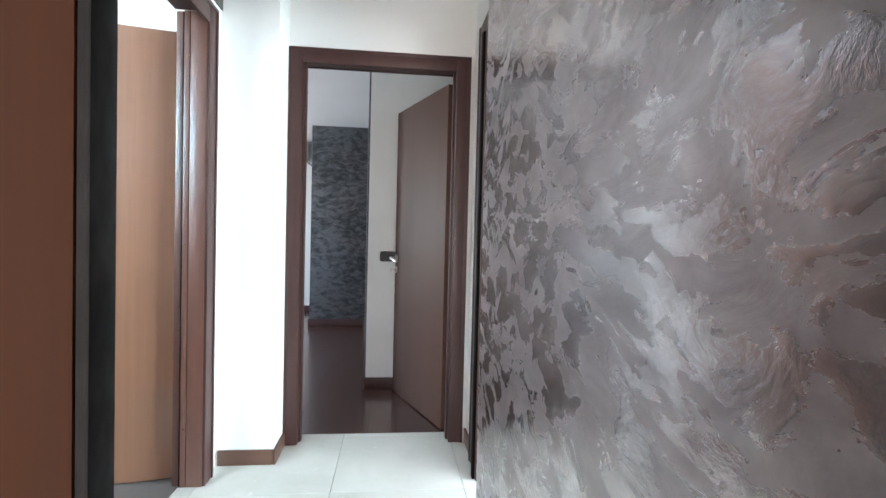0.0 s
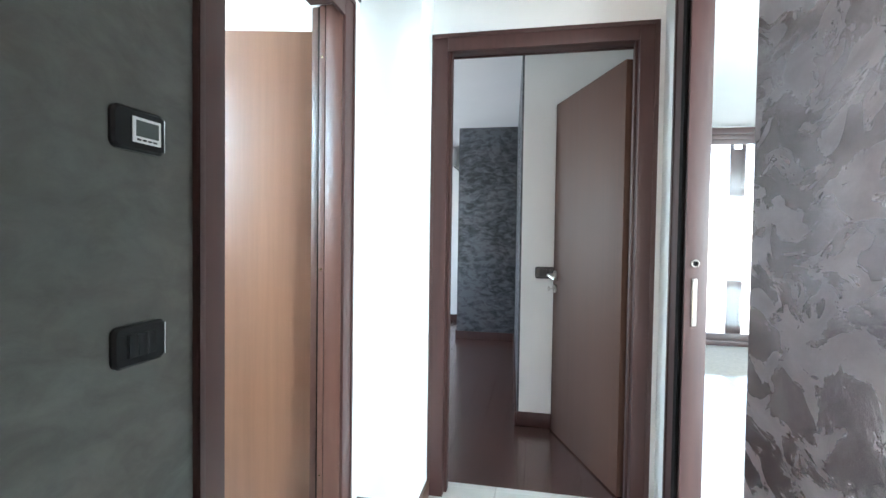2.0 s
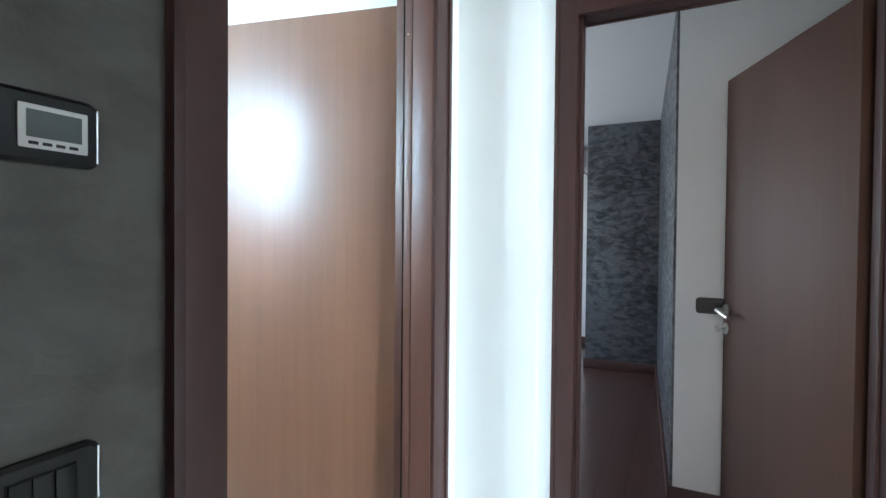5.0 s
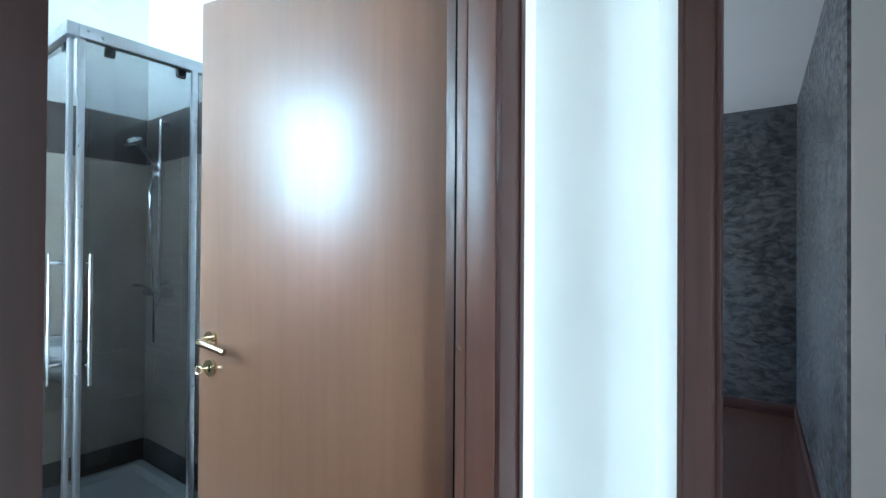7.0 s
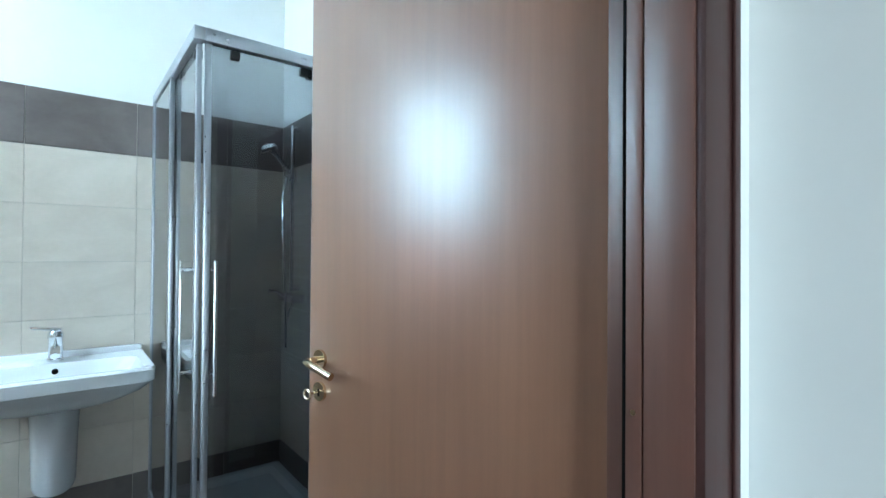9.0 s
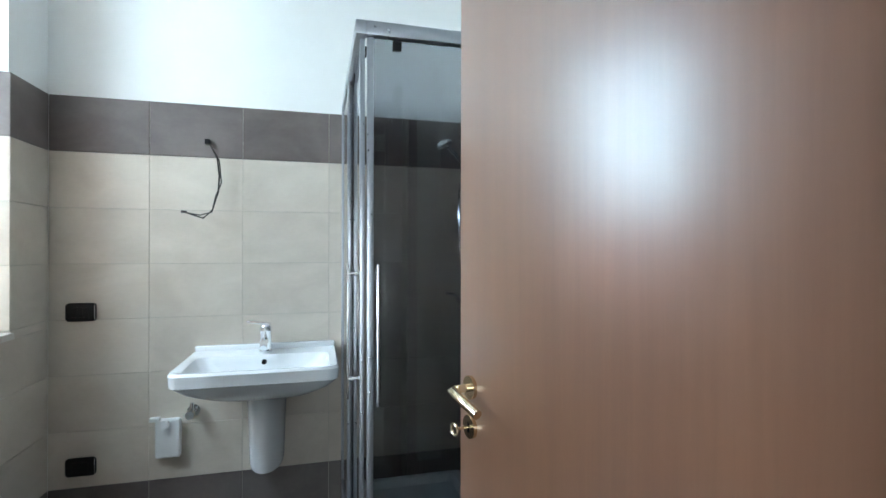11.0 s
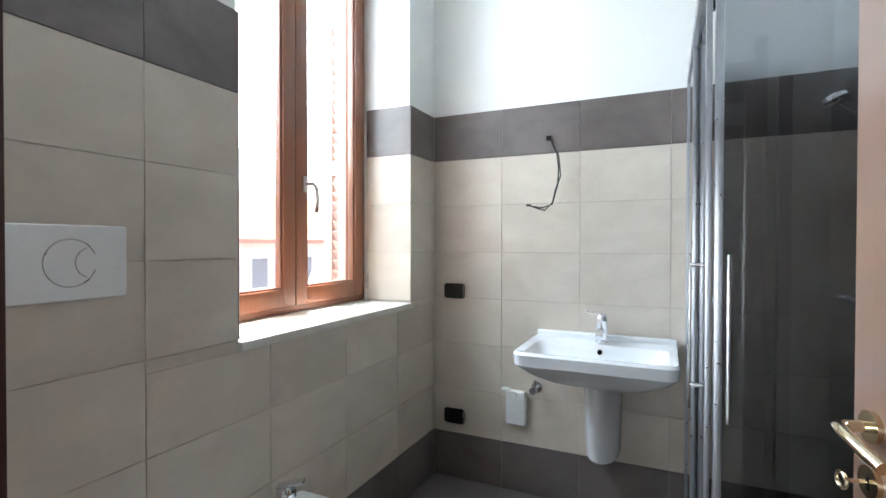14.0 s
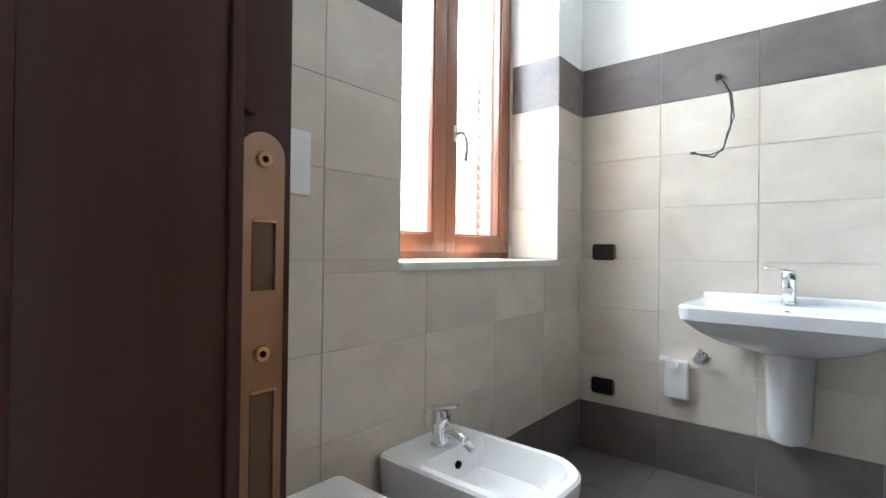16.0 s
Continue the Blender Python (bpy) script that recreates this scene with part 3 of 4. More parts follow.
for z in (0.22, 1.06, 1.88):
    h = part("hinge", cyl(bmesh.new(), (-0.014, 0.022, z - 0.03), (-0.014, 0.022, z + 0.03), 0.006, 12), M_STEEL, leaf, local=True)

# bedroom door frame
bf = thing("door_frame", "reddish-brown walnut bedroom door frame with moulded casings", "door frame", (0.785, END0, 0))
casing_x(bf, END0, -1, EX0, EX1, HEAD_B - 0.025, 0.078)
casing_x(bf, END1, 1, EX0 - 0.01, EX1 + 0.01, HEAD_B - 0.005, 0.07)
part("jamb", box_bm(EX0 - 0.035, EX0, END0 - 0.004, END1, 0, HEAD_B, 0.003), M_FRAME, bf)
part("jamb", box_bm(EX1, EX1 + 0.04, END0 - 0.004, END1, 0, HEAD_B, 0.003), M_FRAME, bf)
part("head_jamb", box_bm(EX0, EX1, END0 - 0.004, END1, HEAD_B, HEAD_B + 0.04, 0.003), M_FRAME, bf)
part("door_stop", box_bm(EX0, EX0 + 0.012, END0 + 0.03, END0 + 0.075, 0, HEAD_B, 0.002), M_FRAME, bf)
part("door_stop", box_bm(EX1 - 0.012, EX1, END0 + 0.03, END0 + 0.075, 0, HEAD_B, 0.002), M_FRAME, bf)
part("door_stop", box_bm(EX0 + 0.012, EX1 - 0.012, END0 + 0.03, END0 + 0.075, HEAD_B - 0.012, HEAD_B, 0.002), M_FRAME, bf)
ang2 = math.degrees(math.atan2(4.19 - 3.445, 0.94 - 1.225))
leaf2 = door_leaf("door_bedroom", "open flush walnut bedroom door in shade-darkened colour, with steel lever", (1.228, 3.447, 0), ang2, 0.797, 2.032, M_LEAF_SHADED, M_STEEL, 1, lever_z=0.985)

# sliding door frame
sf = thing("door_frame", "dark walnut pocket door frame with lock strike", "door frame", (R1, 2.5, 0))
part("casing", box_bm(R1 - 0.018, R1, 2.905, 3.070, 0, HEAD + 0.095, 0.005), M_FRAME, sf)
part("bead", box_bm(R1 - 0.023, R1 - 0.018, 3.050, 3.070, 0, HEAD + 0.095, 0.002), M_FRAME, sf)
part("bead", box_bm(R1 - 0.022, R1 - 0.018, 2.905, 2.922, 0, HEAD + 0.02, 0.002), M_FRAME, sf)
part("head_casing", box_bm(R1 - 0.018, R1, EY0, 2.905, HEAD + 0.01, HEAD + 0.095, 0.005), M_FRAME, sf)
part("jamb", box_bm(R1 - 0.024, RT + 0.004, EY1, EY1 + 0.038, 0, HEAD, 0.003), M_FRAME, sf)
# A solid dark strip takes the place of the groove's shade.
part("jamb_groove_shade", box_bm(R1 - 0.036, R1 - 0.024, EY1 + 0.02, EY1 + 0.055, 0, HEAD), M_RUBBER_SHADE, sf, "dark strip as shade in the groove beside the jamb")
part("head_jamb", box_bm(R1 - 0.006, R2 + 0.004, EY0 + 0.05, EY1, HEAD, HEAD + 0.04, 0.003), M_FRAME, sf)
part("casing", box_bm(RT, RT + 0.010, EY1 + 0.04, 2.965, 0, HEAD + 0.03, 0.003), M_FRAME, sf)
part("head_casing", box_bm(R2, R2 + 0.016, EY0 + 0.05, EY1 + 0.02, HEAD + 0.01, HEAD + 0.09, 0.004), M_FRAME, sf)
SX = R1 + 0.006
ringp = [(SX + 0.011 * math.cos(2 * math.pi * k / 20), EY1 - 0.003, 1.135 + 0.011 * math.sin(2 * math.pi * k / 20)) for k in range(21)]
part("lock_ring", tube(ringp, 0.0032, 8), M_STEEL_D, sf, "satin steel ring of the lock")
part("lock_hole", cyl(bmesh.new(), (SX, EY1, 1.135), (SX, EY1 - 0.002, 1.135), 0.009, 16), M_RUBBER_SHADE, sf)
stp = part("strike_plate", box_bm(SX - 0.009, SX + 0.009, EY1 - 0.004, EY1, 0.925, 1.085, 0.003), M_STEEL_D, sf, "long satin steel strike plate")
part("latch_slot", box_bm(SX - 0.004, SX + 0.004, EY1 - 0.005, EY1 - 0.0038, 0.955, 1.055), M_BRASS_D, stp)

# half-open leaf beside the start of the hall
leaf3 = door_leaf("door_entry", "brown wooden door with black metal edge standing open", (0.108, 0.687, 0), 14.5, 0.690, 2.1, M_ENTRY, M_STEEL, 1, edge=M_BLACK_M, with_lever=False)
part("edge_profile", box_bm(0.6925, 0.695, -0.0215, 0.014, 0.008, 2.1, 0.0008), M_BLACK_M, leaf3, "black metal edge profile", local=True)


# ---- wall plates ----
def plate(name, label, at, rz, w, h, keys, screen=False, material=None):
    """A wall plate facing local -y; at is the centre on the wall."""
    o = thing(name, label, "thermostat" if screen else "switch", at, rz)
    hw, hh = w / 2, h / 2
    rings = [[(x, y, z) for x, z, _ in rounded(0, 0, 0, hw, hh, 0.016)] for y in (0.0, -0.006)]
    rings.append([(x, -0.0105, z) for x, z, _ in rounded(0, 0, 0, hw - 0.005, hh - 0.005, 0.013)])
    part("cover", loft(rings), material or M_BLACK, o, local=True)
    if screen:
        part("bezel", box_bm(-0.022, 0.046, -0.0135, -0.0105, -0.024, 0.024, 0.0015), M_PLASTIC, o, "white bezel", local=True)
        part("screen", box_bm(-0.015, 0.039, -0.0142, -0.0135, -0.012, 0.018), M_LCD, o, "grey display", local=True)
        for k in range(4):
            part("button", box_bm(-0.013 + k * 0.013, -0.004 + k * 0.013, -0.0142, -0.0135, -0.020, -0.0165), M_BLACK, o, local=True)
    else:
        part("insert", box_bm(-0.034, 0.034, -0.012, -0.0105, -0.0225, 0.0225, 0.001), M_BLACK, o, local=True)
        for k in range(keys):
            x0 = -0.0325 + k * 0.0655 / keys
            part("key", box_bm(x0, x0 + 0.0655 / keys - 0.0015, -0.0145, -0.012, -0.0215, 0.0215, 0.0012), M_BLACK, o, local=True)
    part("end_trim", box_bm(hw - 0.006, hw - 0.003, -0.011, -0.006, -hh + 0.008, hh - 0.008, 0.001), M_CHROME, o, "chrome end trim", local=True)
    return o


plate("thermostat", "black wall thermostat with white bezel on the plaster", (L0, 1.906, 1.408), 90, 0.125, 0.080, 0, screen=True)
plate("light_switch", "black light switch plate on the grey plaster wall", (L0, 1.906, 1.001), 90, 0.125, 0.080, 3)
plate("light_switch", "black light switch plate on the white bedroom wall", (0.872, PY, 0.990), 0, 0.122, 0.075, 3)
plate("wall_socket", "black socket plate above the bathroom tiles", (BX + 0.004, 1.441, 1.034), 90, 0.120, 0.082, 3)
plate("wall_socket", "black blank plate low on the bathroom tiles", (BX + 0.004, 1.442, 0.345), 90, 0.120, 0.082, 1)
plate("wall_socket", "black socket plate on the dark living room wall", (3.552, KY, 0.975), 0, 0.12, 0.08, 3)
plate("wall_socket", "pale socket plate low on the living room wall", (3.57, KY, 0.36), 0, 0.15, 0.09, 1, material=M_STEEL)
plate("wall_socket", "black socket plate on the far bedroom wall", (-0.46, FY, 0.29), 0, 0.12, 0.08, 2)

# air conditioner on the far bedroom wall
ac = thing("air_conditioner", "white wall air conditioner high in the bedroom", "air conditioner", (-0.75, FY, 2.25))
part("body", box_bm(-1.17, -0.33, FY - 0.2, FY, 2.20, 2.44, 0.03, 3), M_PLASTIC, ac)
part("air_flap", box_bm(-1.14, -0.36, FY - 0.208, FY - 0.18, 2.21, 2.25, 0.006), M_PLASTIC, ac)
part("cable", tube([(-0.37, FY - 0.04, 2.205), (-0.33, FY - 0.05, 2.17), (-0.27, FY - 0.04, 2.12), (-0.19, FY - 0.015, 2.06), (CX - 0.002, FY - 0.015, 2.02)], 0.008, 8), M_WIRE, ac)

# white bucket in the living room
bk = thing("bucket", "white plastic bucket standing on the living room floor", "bucket", (3.615, 6.77, 0))
bm = loft([[(3.615 + r * math.cos(2 * math.pi * k / 24), 6.77 + r * math.sin(2 * math.pi * k / 24), z) for k in range(24)]
           for r, z in ((0.066, 0.0), (0.069, 0.004), (0.092, 0.15), (0.097, 0.15), (0.097, 0.162), (0.088, 0.162), (0.064, 0.012))])
part("pail", bm, M_PLASTIC, bk)


# ---- windows ----
def casement(name, label, x0, x1, z0, z1, y, depth, fw, sw, material, leaves=2, handle=True):
    """A wooden window in a wall of constant y, room side towards +y; y is the room face."""
    w = thing(name, label, "window", ((x0 + x1) / 2, y, z0))
    yb = y - depth
    for a, b, c, d, nm in ((x0, x0 + fw, z0, z1, "frame_side"), (x1 - fw, x1, z0, z1, "frame_side"), (x0 + fw, x1 - fw, z1 - fw, z1, "frame_head"), (x0 + fw, x1 - fw, z0, z0 + fw * 0.8, "frame_sill")):
        part(nm, box_bm(a, b, yb, y - 0.016, c, d, 0.004), material, w)
    n = leaves
    span = (x1 - x0 - 1.1 * fw) / n
    for k in range(n):
        a = x0 + 0.55 * fw + k * span
        b = a + span - 0.003
        c, d = z0 + fw * 0.5, z1 - fw * 0.55
        s = None
        for i, (p, q, r, t2) in enumerate(((a, a + sw, c, d), (b - sw, b, c, d), (a + sw, b - sw, d - sw, d), (a + sw, b - sw, c, c + sw * 1.05))):
            o = part("sash", box_bm(p, q, y - 0.050, y + 0.002, r, t2, 0.006), material, w)
            s = s or o
        for p, q, r, t2 in ((a + sw, a + sw + 0.012, c + sw, d - sw), (b - sw - 0.012, b - sw, c + sw, d - sw), (a + sw, b - sw, d - sw - 0.012, d - sw), (a + sw, b - sw, c + sw, c + sw + 0.012)):
            part("glazing_bead", box_bm(p, q, y - 0.036, y - 0.006, r, t2, 0.003), material, w)
        g = part("pane", box_bm(a + sw - 0.004, b - sw + 0.004, y - 0.032, y - 0.026, c + sw - 0.004, d - sw + 0.004), M_GLASS, w, "clear window glass", smooth=False)
        g.visible_shadow = False
    if handle:
        hx = -1.580
        hz = 1.555
        hp = part("handle_plate", box_bm(hx - 0.013, hx + 0.013, y + 0.002, y + 0.012, hz - 0.035, hz + 0.035, 0.008, 3), M_STEEL, w, "satin steel window handle")
        part("grip", tube([(hx, y + 0.012, hz), (hx, y + 0.05, hz), (hx - 0.012, y + 0.058, hz - 0.02), (hx - 0.020, y + 0.058, hz - 0.07), (hx - 0.018, y + 0.052, hz - 0.125)], 0.0085, 10), M_STEEL, hp)
        for z in (z0 + 0.10, z1 - 0.12):
            part("hinge", cyl(bmesh.new(), (x0 + 0.012, y + 0.008, z - 0.035), (x0 + 0.012, y + 0.008, z + 0.035), 0.007, 12), M_STEEL, w)
    return w


casement("window_1", "two-leaf reddish wooden casement window in the bathroom", WX0, WX1, 0.995, WZ1, 1.045, 0.075, 0.062, 0.072, M_WINWOOD)
sill = thing("window_sill", "pale marble window sill in the tiled opening", "window sill", (-1.52, BW, WZ0), kind="structure")
part("slab", box_bm(WX0 + 0.001, WX1 - 0.001, WY - 0.04, BW + 0.016, WZ0 + 0.001, 0.992, 0.003), M_SILL, sill)

# opened louvred shutter outside the bathroom window
sh = thing("window_shutter", "open brown louvred shutter outside the bathroom window", "shutter", (WX0 + 0.03, WY - 0.02, 1.0))
xs = WX0 + 0.03
part("stile", box_bm(xs - 0.02, xs + 0.02, WY - 0.06, WY - 0.01, 0.98, 2.60, 0.004), M_SHUT_W, sh)
part("stile", box_bm(xs - 0.02, xs + 0.02, WY - 0.15, WY - 0.10, 0.98, 2.60, 0.004), M_SHUT_W, sh)
for z in (0.98, 1.66, 2.52):
    part("rail", box_bm(xs - 0.02, xs + 0.02, WY - 0.10, WY - 0.06, z, z + 0.08, 0.004), M_SHUT_W, sh)
for k in range(27):
    z = 1.075 + k * 0.0525
    if abs(z - 1.70) < 0.055:
        continue
    bm = box_bm(-0.004, 0.004, -0.020, 0.020, -0.026, 0.026, 0.002)
    bm.transform(pose(xs, WY - 0.08, z, 0, 32, 0))
    part("slat", bm, M_SHUT_W, sh)
part("stay_bar", tube([(WX0 + 0.30, WY - 0.03, 1.02), (WX0 + 0.16, WY - 0.16, 1.10), (xs + 0.03, WY - 0.2, 1.18)], 0.007, 8), M_STEEL, sh)

# tall window door of the living room
lw = casement("window_2", "tall brown wooden window door of the living room", VX0 + 0.003, VX1 - 0.003, 0.0, LOW - 0.018, VY + 0.04, 0.08, 0.075, 0.085, M_FRAME, leaves=1, handle=False)
part("roller_box", box_bm(VX0 + 0.05, VX1 - 0.05, VY, VY + 0.045, 2.30, 2.42, 0.004), M_FRAME, lw)
part("grip", tube([(2.53, VY + 0.045, 1.06), (2.53, VY + 0.09, 1.06), (2.525, VY + 0.095, 0.94)], 0.009, 8), M_BRASS, lw)
ow = thing("window_shutter", "open dark brown shutter outside the living room window", "shutter", (3.11, VY + 0.4, 0))
for x0, x1 in ((3.07, 3.11), (3.20, 3.24)):
    part("stile", box_bm(x0, x1, VY + 0.32, VY + 0.36, 0.02, 2.4, 0.004), M_FRAME, ow)
part("panel", box_bm(3.11, 3.20, VY + 0.33, VY + 0.35, 0.05, 2.3), M_FRAME, ow)

# glazed openings that are out of sight, with plain frames
# The south opening is assumed, to go with the lamp added there.
for nm, lab, x0, x1, y in (("window_3", "unseen glazed door assumed in the living room", 3.15, 5.25, -2.03),):
    w = thing(nm, lab, "window", (4.2, -2.03, 0))
    for a, b, c, d in ((x0, x0 + 0.07, 0, 2.45), (x1 - 0.07, x1, 0, 2.45), (4.165, 4.235, 0, 2.45), (x0 + 0.07, x1 - 0.07, 2.38, 2.45), (x0 + 0.07, x1 - 0.07, 0, 0.08)):
        part("frame", box_bm(a, b, -2.07, -2.0, c, d, 0.004), M_FRAME, w)
w = thing("window_4", "wide brown-framed glazed opening in the living room", "window", (6.27, 0.2, 0))
for a, b, c, d in ((-1.5, -1.42, 0, 2.45), (1.82, 1.9, 0, 2.45), (0.16, 0.24, 0, 2.45), (-1.42, 1.82, 2.37, 2.45), (-1.42, 1.82, 0, 0.08)):
    part("frame", box_bm(6.23, 6.30, a, b, c, d, 0.004), M_FRAME, w)
w = thing("window_5", "wooden framed bedroom window", "window", (-2.36, 5.7, 0.8))
for a, b, c, d in ((5.05, 5.12, 0.8, 2.15), (6.28, 6.35, 0.8, 2.15), (5.66, 5.74, 0.8, 2.15), (5.12, 6.28, 2.08, 2.15), (5.12, 6.28, 0.8, 0.87)):
    part("frame", box_bm(-2.40, -2.33, a, b, c, d, 0.004), M_WINWOOD, w)

# ---- bathroom things ----
# washbasin
SY = 2.226
wb = thing("washbasin", "white ceramic washbasin on a half pedestal under the wire", "washbasin", (BX, SY, 0.3))


def basin_ring(z, hx0, hx1, hw, r):
    """A plan ring from x = BX + hx0 to BX + hx1."""
    return rounded(BX + (hx0 + hx1) / 2, SY, z, (hx1 - hx0) / 2, hw, r)


rings = [basin_ring(0.640, 0.02, 0.19, 0.085, 0.05), basin_ring(0.655, 0.004, 0.25, 0.14, 0.07), basin_ring(0.69, 0.001, 0.345, 0.225, 0.09),
         basin_ring(0.735, 0.0, 0.425, 0.288, 0.085), basin_ring(0.770, 0.0, 0.462, 0.312, 0.06), basin_ring(0.782, 0.0, 0.473, 0.320, 0.05),
         basin_ring(0.828, 0.0, 0.478, 0.323, 0.05), basin_ring(0.838, 0.0, 0.470, 0.317, 0.05), basin_ring(0.838, 0.004, 0.458, 0.308, 0.05),
         basin_ring(0.830, 0.130, 0.445, 0.285, 0.05), basin_ring(0.800, 0.150, 0.432, 0.265, 0.06),
         basin_ring(0.755, 0.165, 0.40, 0.228, 0.08), basin_ring(0.722, 0.20, 0.34, 0.15, 0.065), basin_ring(0.714, 0.24, 0.30, 0.06, 0.028)]
basin = part("basin", loft(rings), M_CERAMIC, wb)
part("rear_ledge", box_bm(BX, BX + 0.032, SY - 0.318, SY + 0.318, 0.832, 0.862, 0.010, 3), M_CERAMIC, wb)
part("overflow", cyl(bmesh.new(), (BX + 0.148, SY, 0.803), (BX + 0.158, SY, 0.800), 0.011, 16), M_RUBBER_SHADE, basin)
ped = loft([[(BX + 0.002 + max(0.0, 0.002 + d * math.sin(radians(a))), SY + w * math.cos(radians(a)), z) for a in range(0, 181, 12)] +
            [(BX + 0.001, SY - w, z - 0.0)] for z, w, d in ((0.288, 0.060, 0.13), (0.292, 0.074, 0.155), (0.31, 0.079, 0.165), (0.50, 0.084, 0.18), (0.62, 0.090, 0.195), (0.69, 0.10, 0.21))])
part("half_pedestal", ped, M_CERAMIC, wb)
# tap on the basin
tp = thing("basin_tap", "chrome single-lever mixer tap on the washbasin", "tap", (BX + 0.085, SY, 0.836))
TX = BX + 0.085
part("body", loft([[(TX + r * math.cos(2 * math.pi * k / 20), SY + r * math.sin(2 * math.pi * k / 20), z) for k in range(20)] for r, z in ((0.030, 0.836), (0.030, 0.843), (0.026, 0.848), (0.0255, 0.925), (0.0275, 0.929), (0.0275, 0.950), (0.020, 0.962))]), M_CHROME, tp)
part("spout", loft([rounded(x, SY, z, 0.016, 0.017, 0.012) for x, z in ((TX, 0.868), (TX, 0.905))]), M_CHROME, tp)
part("spout_arm", tube([(TX, SY, 0.885), (TX + 0.05, SY, 0.893), (TX + 0.095, SY, 0.886), (TX + 0.112, SY, 0.872)], 0.0165, 12), M_CHROME, tp)
bm = box_bm(-0.015, 0.015, -0.085, 0.022, -0.006, 0.006, 0.005)
bm.transform(pose(TX + 0.006, SY, 0.968, -6, 0, -14))
part("lever", bm, M_CHROME, tp)

# wire loop
wr = thing("electric_wire", "loose dark electric wires hanging from the tiled wall", "wire", (BX, 1.955, 1.82))
part("strand", tube([(BX, 1.955, 1.822), (BX + 0.03, 1.975, 1.80), (BX + 0.04, 2.005, 1.74), (BX + 0.045, 2.015, 1.66), (BX + 0.045, 2.010, 1.58), (BX + 0.04, 1.985, 1.50), (BX + 0.04, 1.945, 1.46), (BX + 0.04, 1.90, 1.475), (BX + 0.04, 1.865, 1.488)], 0.0035, 8), M_WIRE, wr)
part("strand", tube([(BX, 1.957, 1.820), (BX + 0.03, 1.98, 1.795), (BX + 0.035, 2.013, 1.73), (BX + 0.03, 2.022, 1.63), (BX + 0.03, 1.995, 1.56), (BX + 0.03, 1.98, 1.49), (BX + 0.03, 1.93, 1.475), (BX + 0.03, 1.885, 1.482)], 0.003, 8), M_WIRE, wr)
part("connector", box_bm(BX + 0.001, BX + 0.018, 1.945, 1.968, 1.812, 1.836, 0.003), M_BLACK, wr)
part("connector", box_bm(BX + 0.034, BX + 0.046, 1.852, 1.874, 1.483, 1.494, 0.002), M_WIRE, wr)

# capped fitting and stop valve under the basin
cp = thing("drain_cover", "white plastic cover hanging on a pipe below the basin", "cover", (BX, 1.80, 0.45))
part("shell", box_bm(BX + 0.001, BX + 0.035, 1.742, 1.850, 0.355, 0.535, 0.016, 3), M_PLASTIC, cp)
part("cap", cyl(bmesh.new(), (BX + 0.035, 1.785, 0.515), (BX + 0.055, 1.785, 0.515), 0.022, 16), M_PLASTIC, cp)
part("tab", box_bm(BX + 0.02, BX + 0.05, 1.725, 1.765, 0.53, 0.548, 0.004), M_PLASTIC, cp)
vl = thing("stop_valve", "chrome angle stop valve on the tiled wall", "valve", (BX, 1.90, 0.565))
part("escutcheon", cyl(bmesh.new(), (BX, 1.90, 0.56), (BX + 0.006, 1.90, 0.56), 0.028, 20), M_CHROME, vl)
part("stem", cyl(bmesh.new(), (BX + 0.006, 1.90, 0.56), (BX + 0.06, 1.90, 0.56), 0.011, 14), M_CHROME, vl)
part("knob", cyl(bmesh.new(), (BX + 0.06, 1.90, 0.56), (BX + 0.085, 1.90, 0.56), 0.019, 10), M_CHROME, vl)
part("outlet", cyl(bmesh.new(), (BX + 0.04, 1.90, 0.56), (BX + 0.04, 1.90, 0.605), 0.009, 12), M_CHROME, vl)


# bidet and toilet against the window wall
def pan(name, label, cat, cx, w, depth, top, bowl):
    o = thing(name, label, cat, (cx, BW, 0))

    def ring(z, y0, y1, hw, r):
        pts = []
        n = 10
        rr = min(hw * 0.98, r)
        for i in range(n + 1):
            a = radians(90 * i / n)
            pts.append((cx + (hw - rr) + rr * math.cos(a), BW + y1 - rr + rr * math.sin(a), z))
        for i in range(n + 1):
            a = radians(90 + 90 * i / n)
            pts.append((cx - (hw - rr) + rr * math.cos(a), BW + y1 - rr + rr * math.sin(a), z))
        pts += [(cx - hw, BW + y0 + 0.012, z), (cx - hw + 0.012, BW + y0, z), (cx + hw - 0.012, BW + y0, z), (cx + hw, BW + y0 + 0.012, z)]
        return pts
    h = w / 2
    outer = [ring(0.0, 0.002, depth - 0.10, h - 0.055, 0.11), ring(0.015, 0.002, depth - 0.095, h - 0.05, 0.11), ring(top * 0.55, 0.002, depth - 0.07, h - 0.035, 0.12),
             ring(top - 0.12, 0.002, depth - 0.02, h - 0.010, 0.13), ring(top - 0.04, 0.002, depth, h, 0.14), ring(top - 0.008, 0.002, depth, h, 0.14), ring(top, 0.006, depth - 0.008, h - 0.008, 0.135)]
    if bowl:
        outer += [ring(top, 0.15, depth - 0.032, h - 0.032, 0.12), ring(top - 0.02, 0.16, depth - 0.042, h - 0.042, 0.115), ring(top - 0.08, 0.18, depth - 0.09, h - 0.075, 0.09), ring(top - 0.105, 0.22, depth - 0.16, h - 0.125, 0.05)]
    part("bowl", loft(outer), M_CERAMIC, o)
    return o, ring


